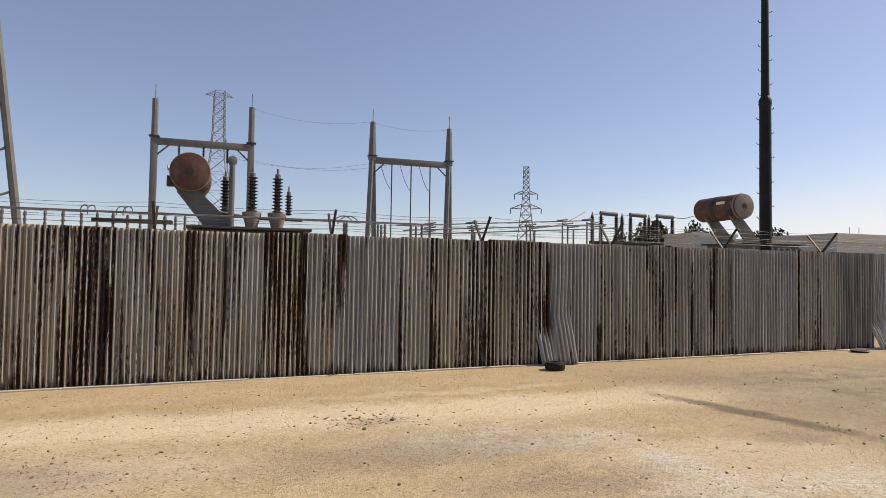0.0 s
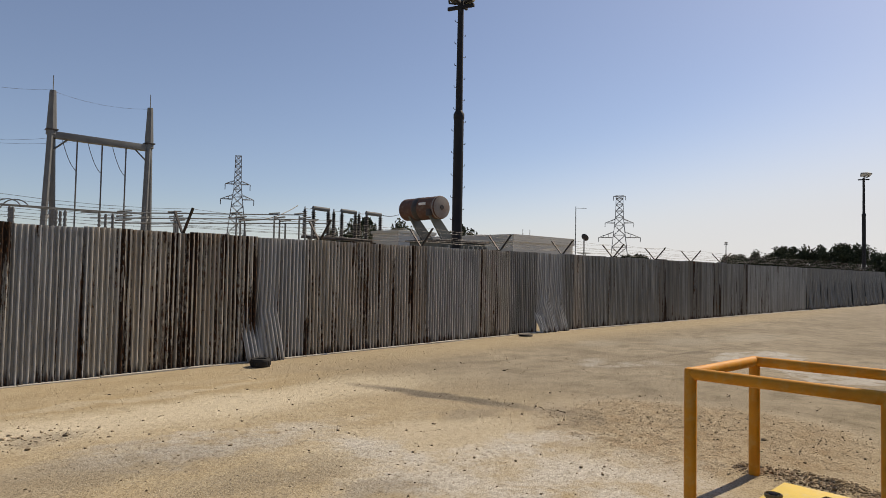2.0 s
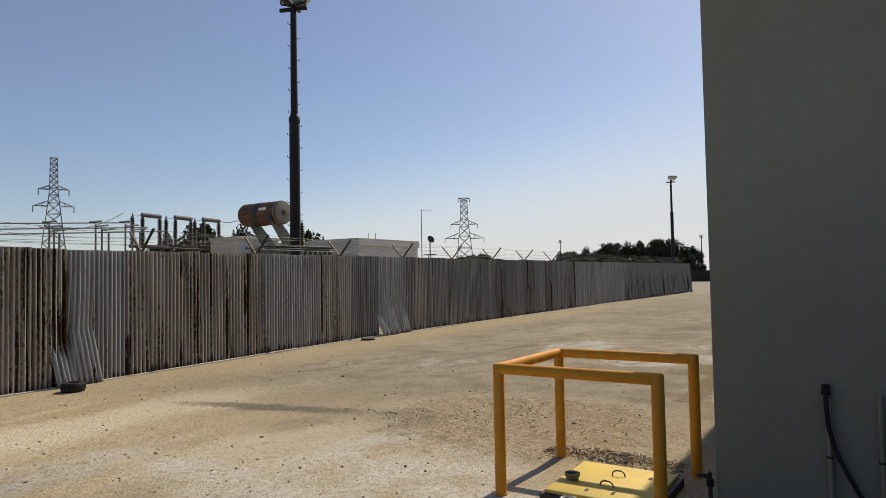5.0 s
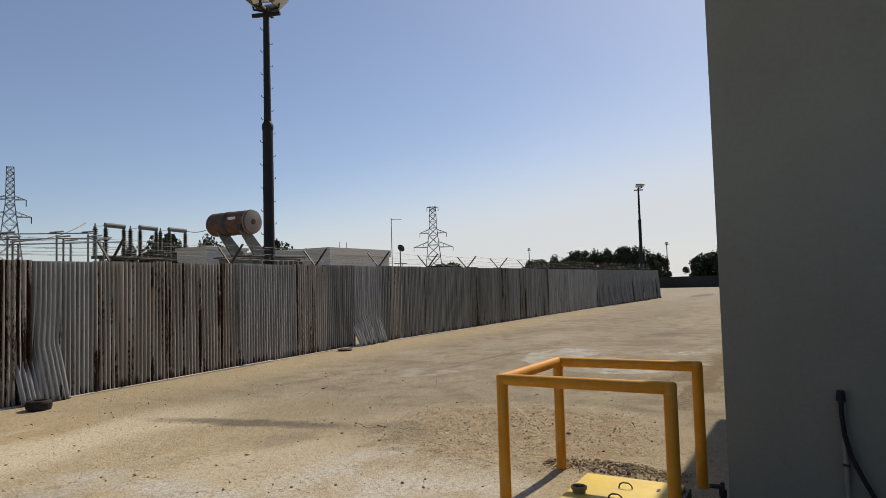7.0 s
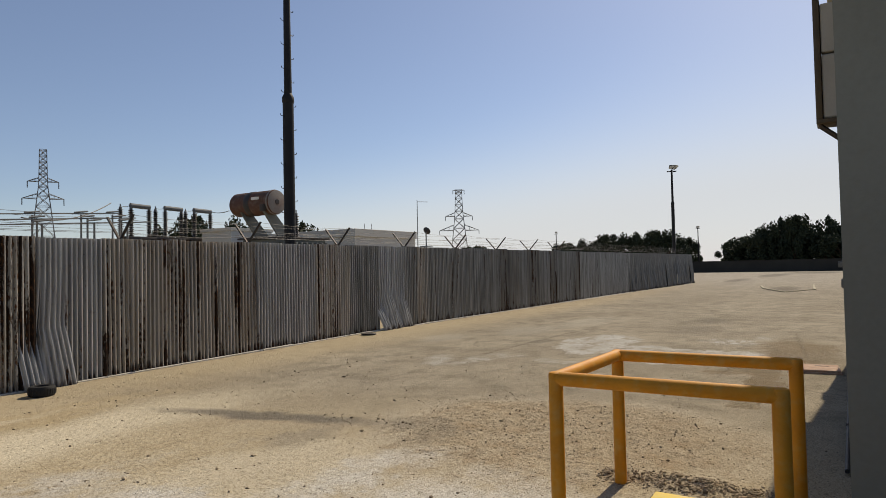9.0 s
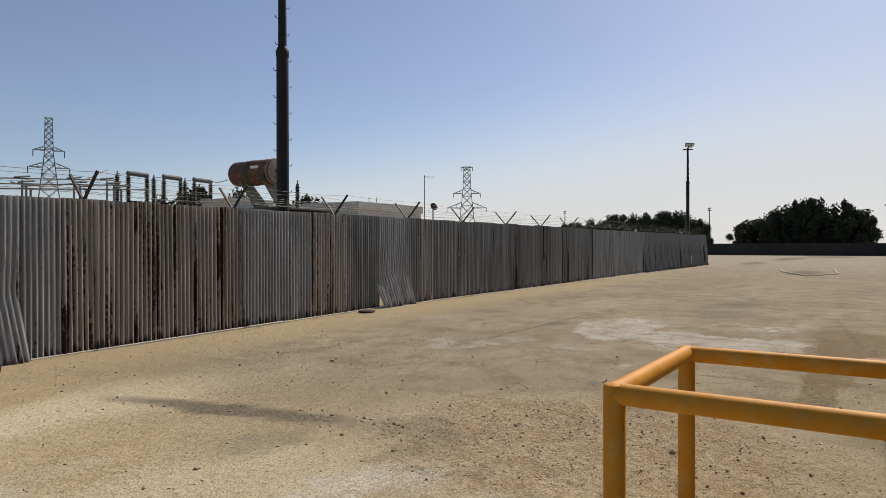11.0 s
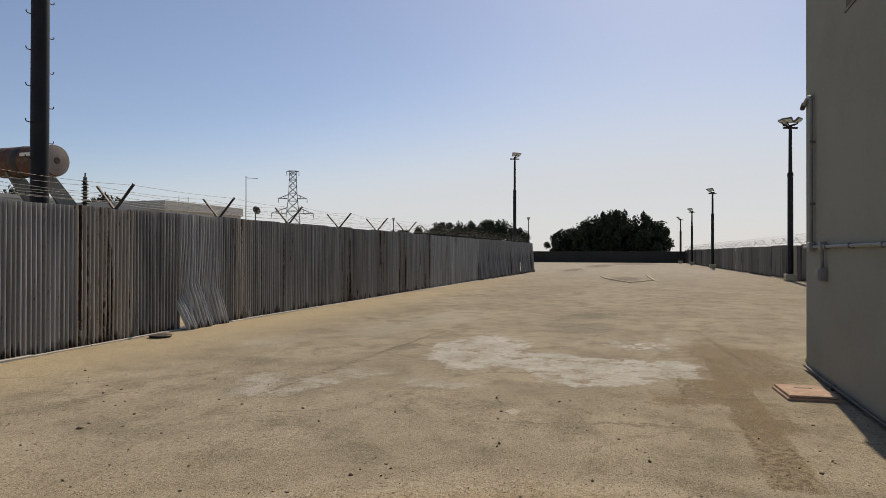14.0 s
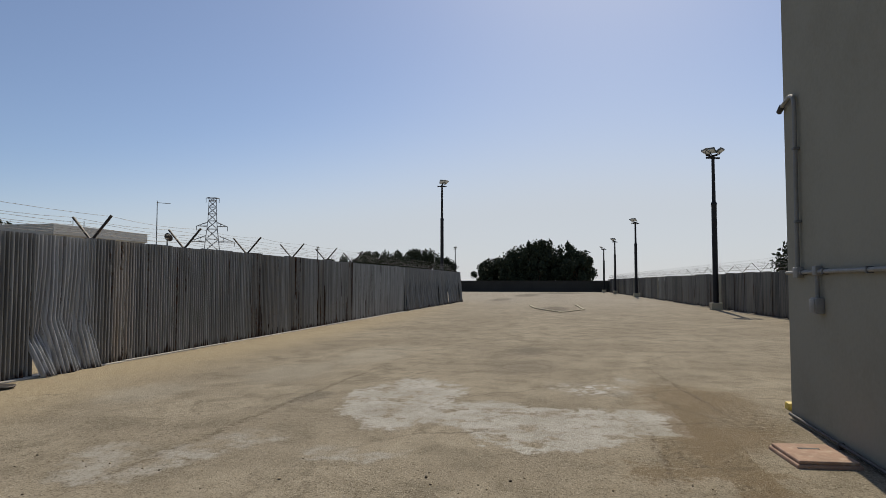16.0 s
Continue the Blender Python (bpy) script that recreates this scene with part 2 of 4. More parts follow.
def ground_material():
    n = Nodes("dusty yard")
    p = n.pos()
    big = n.noise(p, 0.35, 5, 0.6)
    mid = n.noise(p, 1.7, 6, 0.62)
    fine = n.noise(p, 14.0, 5, 0.65)
    grit = n.noise(p, 75.0, 3, 0.7)
    warp = n.vec("MULTIPLY", n.vec("SUBTRACT", n.noise(p, 0.9, 5, 0.65, True), (0.5, 0.5, 0.5)), (1.5, 1.5, 0.0))
    w = n.vec("ADD", p, warp)
    warp2 = n.vec("MULTIPLY", n.vec("SUBTRACT", n.noise(p, 1.6, 9, 0.72, True), (0.5, 0.5, 0.5)), (1.7, 1.7, 0.0))
    w2 = n.vec("ADD", p, warp2)

    def blob(cx, cy, rx, ry, soft=0.35, src=None, turn=0.0):
        v = n.vec("SUBTRACT", src or w2, (cx, cy, 0.0))
        if turn:
            rot = n.t.nodes.new("ShaderNodeVectorRotate")
            rot.rotation_type = "Z_AXIS"
            n.put(rot.inputs["Vector"], v)
            rot.inputs["Angle"].default_value = radians(-turn)
            v = rot.outputs[0]
        d = n.vec("LENGTH", n.scaled(v, (1 / rx, 1 / ry, 0.0)))
        return n.math("SUBTRACT", 1.0, n.step(d, 1 - soft, 1 + soft))

    def most(items):
        out = items[0]
        for i in items[1:]:
            out = n.math("MAXIMUM", out, i)
        return out

    x, y, _ = n.split(w)
    sand = n.mix(n.step(mid, 0.35, 0.7), (0.475, 0.38, 0.235), (0.555, 0.458, 0.3))
    hard = n.mix(n.step(big, 0.35, 0.65), (0.3, 0.256, 0.187), (0.385, 0.332, 0.245))
    hard = n.mix(n.math("MULTIPLY", n.step(mid, 0.42, 0.66), 0.7), hard, (0.21, 0.18, 0.128))
    # loose sand lies in the near part of the yard and along the fence
    near = n.math("SUBTRACT", 1.0, n.step(x, 3.8, 8.6))
    strip = n.math("MULTIPLY", n.step(y, 9.2, 11.2), n.math("SUBTRACT", 1.0, n.step(x, 16.0, 60.0)))
    c = n.mix(n.math("MAXIMUM", n.math("MULTIPLY", near, 0.85), n.math("MULTIPLY", strip, 0.62)), hard, sand)
    # wheel-worn pale bands
    band = n.math("MULTIPLY", n.math("MULTIPLY", n.step(y, 7.2, 8.2), n.math("SUBTRACT", 1.0, n.step(y, 8.8, 9.6))), near)
    c = n.mix(n.math("MULTIPLY", band, 0.75), c, (0.7, 0.62, 0.46))
    c = n.mix(n.math("MULTIPLY", n.math("MULTIPLY", near, n.math("SUBTRACT", n.step(y, 9.4, 9.7), n.step(y, 10.0, 10.5))), 0.45), c, (0.44, 0.335, 0.18))
    pale = most([blob(4.0, 5.3, 1.4, 0.8), blob(5.4, 3.6, 1.3, 0.5, 0.5), blob(-1.6, 6.6, 1.2, 0.6, 0.6), blob(0.2, 8.6, 1.3, 0.25, 0.5), blob(2.6, 9.9, 2.2, 0.2, 0.6), blob(3.9, 5.0, 0.75, 0.09, 0.6, None, 48.0), blob(4.5, 4.6, 0.9, 0.08, 0.6, None, 40.0)])
    c = n.mix(n.math("MULTIPLY", pale, 0.5), c, (0.62, 0.55, 0.42))
    chalk = most([blob(4.0, 3.3, 1.15, 0.85, 0.4), blob(3.6, 2.3, 0.9, 0.8, 0.4), blob(4.6, 4.5, 0.8, 0.35, 0.5), blob(3.2, 4.3, 0.7, 0.5, 0.6), blob(2.2, 3.0, 1.2, 0.8, 0.6), blob(3.4, 5.2, 0.25, 0.9, 0.6), blob(2.4, 6.6, 1.3, 0.45, 0.6)])
    c = n.mix(n.math("MULTIPLY", n.math("MULTIPLY", chalk, n.step(mid, 0.3, 0.55)), 0.85), c, n.mix(n.step(fine, 0.4, 0.62), (0.46, 0.43, 0.37), (0.72, 0.69, 0.62)))
    # broken ground by the guard rail
    rough = blob(6.6, 3.6, 1.5, 1.75, 0.25, w2)
    c = n.mix(n.math("MULTIPLY", rough, 0.75), c, n.mix(n.step(fine, 0.4, 0.66), (0.33, 0.262, 0.17), (0.56, 0.455, 0.315)))
    c = n.mix(n.math("MULTIPLY", n.math("MULTIPLY", rough, n.step(n.noise(p, 3.2, 7, 0.7), 0.48, 0.6)), 0.55), c, (0.34, 0.25, 0.15))
    rim = n.math("MULTIPLY", n.math("SUBTRACT", blob(6.6, 3.6, 1.8, 2.1, 0.15, w2), rough, True), n.step(mid, 0.35, 0.55))
    c = n.mix(n.math("MULTIPLY", rim, 0.5), c, (0.56, 0.485, 0.37))
    grey = most([blob(1.2, 6.4, 1.5, 0.5, 0.6), blob(2.2, 5.2, 0.9, 0.35, 0.6), blob(-2.2, 6.5, 0.8, 0.5, 0.6), blob(1.1, 8.0, 0.4, 0.18, 0.5), blob(5.3, 5.9, 0.45, 0.3, 0.5), blob(6.0, 4.6, 0.35, 0.3, 0.5), blob(2.7, 4.3, 0.4, 0.3, 0.5), blob(6.25, 5.1, 0.3, 0.35, 0.5)])
    c = n.mix(n.math("MULTIPLY", grey, 0.5), c, (0.24, 0.21, 0.16))
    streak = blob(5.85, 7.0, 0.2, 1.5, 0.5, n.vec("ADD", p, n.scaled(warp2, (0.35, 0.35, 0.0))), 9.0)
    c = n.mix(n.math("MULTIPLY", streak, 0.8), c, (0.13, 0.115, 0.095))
    w3 = n.split(n.vec("ADD", p, n.scaled(n.vec("SUBTRACT", n.noise(p, 5.0, 6, 0.7, True), (0.5, 0.5, 0.5)), (0.16, 0.16, 0.0))))

    def rect(x0, x1, y0, y1, soft=0.02):
        a = n.math("MULTIPLY", n.step(w3[0], x0 - soft, x0 + soft), n.math("SUBTRACT", 1.0, n.step(w3[0], x1 - soft, x1 + soft)))
        b = n.math("MULTIPLY", n.step(w3[1], y0 - soft, y0 + soft), n.math("SUBTRACT", 1.0, n.step(w3[1], y1 - soft, y1 + soft)))
        return n.math("MULTIPLY", a, b)

    # pale cement skin and mended strips further on
    w4 = n.vec("ADD", p, n.vec("MULTIPLY", n.vec("SUBTRACT", n.noise(p, 1.7, 10, 0.74, True), (0.5, 0.5, 0.5)), (1.7, 1.7, 0.0)))
    cement = most([blob(14.1, 5.65, 1.75, 0.72, 0.07, w4, 8.0), blob(12.75, 3.75, 1.05, 0.95, 0.06, w4), rect(12.5, 13.85, 2.28, 3.4, 0.02), blob(13.2, 4.5, 0.8, 0.7, 0.1, w4)])
    thin = most([blob(11.3, 5.4, 0.24, 0.5, 0.2, w4), blob(10.9, 7.65, 0.45, 0.2, 0.3, w4), blob(11.05, 6.95, 0.4, 0.25, 0.3, w4), blob(11.65, 6.7, 0.4, 0.3, 0.3, w4), blob(10.45, 7.3, 0.35, 0.3, 0.4, w4), blob(16.0, 2.6, 0.9, 0.25, 0.5, w4)])
    flaked = n.math("MAXIMUM", n.math("MULTIPLY", cement, n.step(n.noise(p, 2.2, 10, 0.75), 0.38, 0.5)), n.math("MULTIPLY", n.math("MULTIPLY", thin, n.step(mid, 0.4, 0.58)), 0.6))
    c = n.mix(n.math("MULTIPLY", flaked, 0.92), c, n.mix(n.step(mid, 0.35, 0.65), (0.4, 0.375, 0.32), (0.53, 0.505, 0.45)))
    c = n.mix(n.math("MULTIPLY", n.math("MULTIPLY", blob(15.3, 3.25, 0.5, 0.45, 0.5, w4), n.step(n.noise(p, 6.0, 8, 0.75), 0.46, 0.58)), 0.85), c, (0.6, 0.58, 0.54))
    faint = most([blob(16.2, 8.2, 1.3, 0.7, 0.4, w4), blob(19.0, 7.6, 2.0, 0.6, 0.4, w4), blob(13.8, 9.4, 0.8, 0.4, 0.5, w4)])
    c = n.mix(n.math("MULTIPLY", faint, 0.4), c, (0.42, 0.385, 0.31))
    mended = most([rect(8.6, 14.25, 1.93, 2.28), rect(11.35, 12.4, 2.25, 2.68), rect(12.6, 15.4, 1.2, 1.95, 0.25)])
    c = n.mix(n.math("MULTIPLY", mended, 0.85), c, n.mix(n.step(fine, 0.38, 0.62), (0.13, 0.098, 0.06), (0.31, 0.25, 0.165)))
    c = n.mix(n.math("MULTIPLY", blob(10.13, 4.35, 0.1, 0.07, 0.3, p), 0.45), c, (0.6, 0.57, 0.48))
    worn_strip = most([blob(12.6, 2.2, 1.6, 0.22, 0.4), blob(14.8, 2.0, 1.2, 0.6, 0.5), blob(10.7, 2.0, 0.9, 0.2, 0.4), blob(12.5, 1.95, 0.5, 0.4, 0.5), blob(11.2, 2.6, 0.25, 0.5, 0.3)])
    c = n.mix(n.math("MULTIPLY", worn_strip, 0.8), c, (0.22, 0.165, 0.10))
    damp = most([blob(60.0, 9.0, 9.0, 1.0, 0.6), blob(42.0, 4.2, 2.5, 0.7, 0.5), blob(75.0, 5.0, 12.0, 1.0, 0.6), blob(88.0, 8.5, 9.0, 1.6, 0.4), blob(100.0, 3.0, 7.0, 2.2, 0.4), blob(66.0, 10.0, 6.0, 0.8, 0.4), blob(42.3, 4.4, 1.9, 1.0, 0.3), blob(17.6, 4.3, 0.9, 0.6, 0.5)])
    c = n.mix(n.math("MULTIPLY", damp, 0.45), c, (0.17, 0.145, 0.11))
    thread = n.vec("ADD", p, n.scaled(warp2, (0.0, 0.14, 0.0)))
    joint = most([blob(13.4, 7.08, 3.9, 0.045, 0.7, thread, -2.0), blob(11.7, 2.7, 1.1, 0.025, 0.5, thread), blob(13.15, 2.2, 0.03, 0.5, 0.5, thread, 20.0), blob(15.5, 1.9, 2.4, 0.03, 0.6, thread, 6.0)])
    ring = n.math("MULTIPLY", blob(17.6, 4.3, 0.52, 0.48, 0.06, thread), n.math("SUBTRACT", 1.0, blob(17.6, 4.3, 0.47, 0.43, 0.06, thread)))
    c = n.mix(n.math("MULTIPLY", n.math("MULTIPLY", n.math("MAXIMUM", joint, ring), n.step(fine, 0.38, 0.56)), 0.7), c, (0.14, 0.11, 0.075))
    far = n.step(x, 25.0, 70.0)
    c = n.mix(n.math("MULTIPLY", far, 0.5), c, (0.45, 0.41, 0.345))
    wet = most([blob(84.0, 8.5, 9.0, 1.3, 0.4), blob(100.0, 5.0, 7.0, 3.0, 0.4), blob(64.0, 9.6, 5.0, 0.7, 0.4), blob(44.5, 4.4, 3.5, 0.8, 0.4), blob(13.9, 6.9, 0.5, 0.3, 0.4), blob(20.5, 4.4, 0.8, 0.4, 0.5)])
    c = n.mix(n.math("MULTIPLY", wet, 0.6), c, (0.15, 0.13, 0.1))
    c = n.mix(n.math("MULTIPLY", n.step(fine, 0.48, 0.72), 0.5), c, n.mix(1.0, c, (0.55, 0.53, 0.5), "MULTIPLY"))
    c = n.mix(n.math("MULTIPLY", n.step(n.noise(p, 48.0, 4, 0.75), 0.5, 0.66), 0.75), c, n.mix(1.0, c, (0.48, 0.45, 0.41), "MULTIPLY"))
    c = n.mix(n.math("MULTIPLY", n.step(n.noise(p, 38.0, 3, 0.6), 0.6, 0.72), 0.35), c, (0.58, 0.5, 0.37))
    # grains of the open aggregate, dark and pale, on all but the cement skin
    open_grain = n.math("SUBTRACT", 1.0, n.math("MULTIPLY", flaked, 0.8))
    c = n.mix(n.math("MULTIPLY", n.math("MULTIPLY", n.step(n.noise(p, 62.0, 2, 0.5), 0.57, 0.66), 0.75), open_grain), c, n.mix(1.0, c, (0.36, 0.33, 0.29), "MULTIPLY"))
    c = n.mix(n.math("MULTIPLY", n.math("MULTIPLY", n.step(n.noise(n.vec("ADD", p, (7.3, 3.1, 0.0)), 85.0, 2, 0.5), 0.6, 0.68), 0.5), open_grain), c, (0.66, 0.6, 0.48))
    c = n.mix(n.math("MULTIPLY", n.math("MULTIPLY", n.step(n.noise(n.vec("ADD", p, (1.7, 9.2, 0.0)), 22.0, 2, 0.5), 0.66, 0.72), 0.6), open_grain), c, (0.12, 0.095, 0.065))
    vor = n.t.nodes.new("ShaderNodeTexVoronoi")
    vor.feature = "DISTANCE_TO_EDGE"
    n.put(vor.inputs["Vector"], n.vec("ADD", p, n.scaled(warp2, (0.5, 0.5, 0.0))))
    vor.inputs["Scale"].default_value = 0.42
    crack = n.math("MULTIPLY", n.math("SUBTRACT", 1.0, n.step(vor.outputs["Distance"], 0.002, 0.012)), n.math("MULTIPLY", n.step(big, 0.45, 0.6), n.step(x, 8.0, 10.0)))
    c = n.mix(n.math("MULTIPLY", crack, 0.55), c, (0.13, 0.108, 0.075))
    c = n.mix(n.math("MULTIPLY", n.step(n.noise(n.scaled(p, (0.25, 2.2, 1.0)), 1.0, 6, 0.65), 0.52, 0.7), 0.13), c, n.mix(1.0, c, (0.72, 0.7, 0.66), "MULTIPLY"))
    # shade in the passage put into the floor colour, to dim the end wall
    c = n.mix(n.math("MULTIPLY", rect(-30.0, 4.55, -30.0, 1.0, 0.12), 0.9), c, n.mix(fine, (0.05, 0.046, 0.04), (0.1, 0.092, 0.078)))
    relief = n.math("ADD", 0.45, n.math("MULTIPLY", n.math("ADD", rough, n.math("MULTIPLY", near, 0.3)), 1.5))
    n.bump(n.math("ADD", n.math("MULTIPLY", fine, relief), n.math("MULTIPLY", grit, 0.5)), 0.65, 0.03)
    return n.done(c, 0.97, 0.0, 0.08)


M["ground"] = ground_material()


# ---- building blocks ----
def thing(name, at=(0, 0, 0), label="", category="", group="", kind="", turn=0.0):
    ob = new(name)
    ob.empty_display_size = 0.2
    ob.matrix_basis = pose(*at, 0, 0, turn)
    return tagged(ob, label, category, group, kind)


def part(name, bm, mat, parent=None, label="", smooth=True):
    if isinstance(bm, bmesh.types.BMesh):
        me = bpy.data.meshes.new(name)
        bmesh.ops.recalc_face_normals(bm, faces=bm.faces)
        bm.to_mesh(me)
        bm.free()
    else:
        me = bm
    if smooth and len(me.polygons):
        me.polygons.foreach_set("use_smooth", [True] * len(me.polygons))
        me.set_sharp_from_angle(angle=radians(38))
    if not me.materials:
        me.materials.append(M[mat] if isinstance(mat, str) else mat)
    ob = new(name, me)
    if parent:
        ob.parent = parent
    return tagged(ob, label)


def mesh_of(name, verts, faces, mat, smooth=False):
    me = bpy.data.meshes.new(name)
    me.from_pydata(verts, [], faces)
    me.materials.append(M[mat])
    if smooth:
        me.polygons.foreach_set("use_smooth", [True] * len(me.polygons))
    return me


def B():
    return bmesh.new()


def box(bm, a, b, bevel=0.0):
    r = bmesh.ops.create_cube(bm, size=1)["verts"]
    for v in r:
        v.co = Vector([p + (q - p) * (c + 0.5) for p, q, c in zip(a, b, v.co)])
    if bevel:
        es = list({e for v in r for e in v.link_edges})
        bmesh.ops.bevel(bm, geom=es, offset=bevel, segments=2, affect="EDGES", profile=0.5)
    return bm


def tube(bm, p, q, r, seg=10, r2=None, cap=True):
    p, q = Vector(p), Vector(q)
    d = q - p
    m = Matrix.Translation((p + q) / 2) @ d.to_track_quat("Z", "Y").to_matrix().to_4x4()
    bmesh.ops.create_cone(bm, cap_ends=cap, segments=seg, radius1=r, radius2=r if r2 is None else r2, depth=d.length, matrix=m)
    return bm


def bar(bm, p, q, w):
    return tube(bm, p, q, w * 0.7, 4)


def lathe(bm, profile, seg=16, m=None):
    """profile: (radius, height) from the bottom up."""
    m = m or Matrix()
    rings = [[bm.verts.new(m @ Vector((r * math.cos(2 * math.pi * i / seg), r * math.sin(2 * math.pi * i / seg), h))) for i in range(seg)] for r, h in profile]
    for a, b in zip(rings, rings[1:]):
        for i in range(seg):
            bm.faces.new((a[i], a[(i + 1) % seg], b[(i + 1) % seg], b[i]))
    bm.faces.new(rings[0][::-1]), bm.faces.new(rings[-1])
    return bm


def pipe_run(bm, pts, r, seg=10):
    """A bent pipe through points, with round elbows."""
    rings, last = [], None
    pts = [Vector(p) for p in pts]
    for i, p in enumerate(pts):
        d = (pts[min(i + 1, len(pts) - 1)] - pts[max(i - 1, 0)]).normalized()
        up = Vector((0, 0, 1)) if abs(d.z) < 0.9 else Vector((1, 0, 0))
        a = d.cross(up).normalized() if last is None else (last - d * last.dot(d)).normalized()
        last = a
        b = d.cross(a)
        rings.append([bm.verts.new(p + r * (math.cos(2 * math.pi * k / seg) * a + math.sin(2 * math.pi * k / seg) * b)) for k in range(seg)])
    for u, v in zip(rings, rings[1:]):
        for k in range(seg):
            bm.faces.new((u[k], u[(k + 1) % seg], v[(k + 1) % seg], v[k]))
    bm.faces.new(rings[0][::-1]), bm.faces.new(rings[-1])
    return bm


def sag(p, q, drop, steps=14):
    p, q = Vector(p), Vector(q)
    return [p.lerp(q, k / steps) - Vector((0, 0, drop * 4 * (k / steps) * (1 - k / steps))) for k in range(steps + 1)]


# ---- ground ----
def drop(x, y):
    """The yard falls gently towards the foot of the fence."""
    k = max(0.0, min(1.0, (y - 5.0) / 7.0)) * max(0.0, min(1.0, (18.0 - y) / 4.0))
    return 0.0135 * max(0.0, min(22.0, 14.0 - x)) * k * k * (3 - 2 * k)


def lift(x, y):
    """Small unevenness of the yard."""
    v = Vector((x, y, 0.0))
    h = -drop(x, y)
    if not (-8 < x < 60 and -4 < y < 14):
        return h
    h += 0.012 * noise.noise(v * 0.45)
    d = math.hypot((x - 6.6) / 1.6, (y - 3.5) / 1.8)
    if d < 1.15:
        k = min(1.0, (1.15 - d) / 0.35)
        h += k * (0.022 + 0.02 * noise.noise(v * 2.4) + 0.014 * noise.noise(v * 6.0) + 0.013 * noise.noise(v * 13.0) + 0.006 * noise.noise(v * 25.0))
    e = math.hypot((x - 5.55) / 0.28, (y - 2.0) / 0.75)
    if e < 1.0:
        h += 0.05 * (1 - e) * (1.0 + noise.noise(v * 9.0))
    if 9.6 < y < 11.4 and x < 8:
        h += 0.012 * noise.noise(v * 3.5)
    return h


def spaced(stops):
    out = []
    for a, b, s in stops:
        out += list(np.arange(a, b - 1e-6, s))
    return out + [stops[-1][1]]


gx = spaced([(-2400, -400, 400), (-400, -40, 60), (-40, -14, 2), (-14, -6, 1), (-6, 2, 0.25), (2, 5.2, 0.09), (5.2, 8.4, 0.045), (8.4, 10, 0.09), (10, 20, 0.25), (20, 60, 1.0), (60, 200, 10), (200, 600, 100), (600, 2400, 450)])
gy = spaced([(-2400, -400, 400), (-400, -40, 60), (-40, -6, 3), (-6, 0.6, 0.6), (0.6, 1.2, 0.09), (1.2, 5.4, 0.045), (5.4, 6, 0.09), (6, 13, 0.25), (13, 20, 1), (20, 60, 4), (60, 400, 40), (400, 2400, 400)])
gv = [(x, y, lift(x, y)) for y in gy for x in gx]
nx = len(gx)
gf = [(j * nx + i, j * nx + i + 1, (j + 1) * nx + i + 1, (j + 1) * nx + i) for j in range(len(gy) - 1) for i in range(nx - 1)]
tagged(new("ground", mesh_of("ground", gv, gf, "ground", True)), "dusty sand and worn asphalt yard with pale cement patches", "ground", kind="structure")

# ---- loose stones ----
def scatter(name, label, count, place, size, seed):
    rng = np.random.RandomState(seed)
    bm = bmesh.new()
    bmesh.ops.create_icosphere(bm, subdivisions=1, radius=1)
    base = np.array([v.co for v in bm.verts])
    tris = np.array([[v.index for v in f.verts] for f in bm.faces])
    bm.free()
    vs, fs, k = [], [], 0
    while k < count:
        x, y = place(rng)
        if 4.1 < x < 5.3 and 1.3 < y < 2.6 or x > 4.5 and y < 1.1:
            continue
        s = size(rng)
        q = base * (s * rng.uniform(0.6, 1.3, 3)) * rng.uniform(0.75, 1.2, (len(base), 1))
        a = rng.uniform(0, 6.28)
        q = q @ np.array([[math.cos(a), -math.sin(a), 0], [math.sin(a), math.cos(a), 0], [0, 0, 0.75]])
        vs.append(q + (x, y, lift(x, y) + s * 0.25))
        fs.append(tris + k * len(base))
        k += 1
    return tagged(new(name, mesh_of(name, np.concatenate(vs).tolist(), np.concatenate(fs).tolist(), "stone")), label, "stones", kind="stuff")


small = lambda r: min(0.026, 0.0015 + r.exponential(0.0022))
scatter("gravel", "loose brown stones on broken sandy ground", 5200, lambda r: (r.normal(6.6, 0.85), abs(r.normal(3.5, 1.0) - 1.2) + 1.2), small, 1)
scatter("gravel", "sparse small stones on the dusty yard", 6000, lambda r: (-4 + 15 * r.uniform(0, 1) ** 1.5, r.uniform(1.6, 11.6)), lambda r: min(0.028, 0.002 + r.exponential(0.0032)), 2)
scatter("gravel", "dark stones gathered on pale sand", 380, lambda r: (r.normal(-2.1, 0.7), r.normal(6.6, 0.5)), lambda r: 0.004 + r.exponential(0.004), 3)
scatter("gravel", "dark stones beside a grey stain", 130, lambda r: (r.normal(1.0, 0.35), r.normal(8.1, 0.25)), lambda r: 0.006 + r.exponential(0.006), 4)
scatter("rubble", "dark earth clods beside the yellow cover", 2600, lambda r: (r.normal(5.52, 0.09), r.uniform(1.45, 2.75)), lambda r: min(0.02, 0.003 + r.exponential(0.0035)), 5)
scatter("gravel", "stones along the dark streak", 160, lambda r: (6.1 + r.normal(0, 0.2), r.uniform(4.6, 6.2)), lambda r: min(0.02, 0.003 + r.exponential(0.003)), 6)

# ---- corrugated fence ----
FY = 12.2
PITCH, RIBS, WIDE = 0.085, 8, 0.68
PROFILE = (0.0, 0.05, 0.55, 0.92, 1.0, 0.92, 0.55, 0.05)


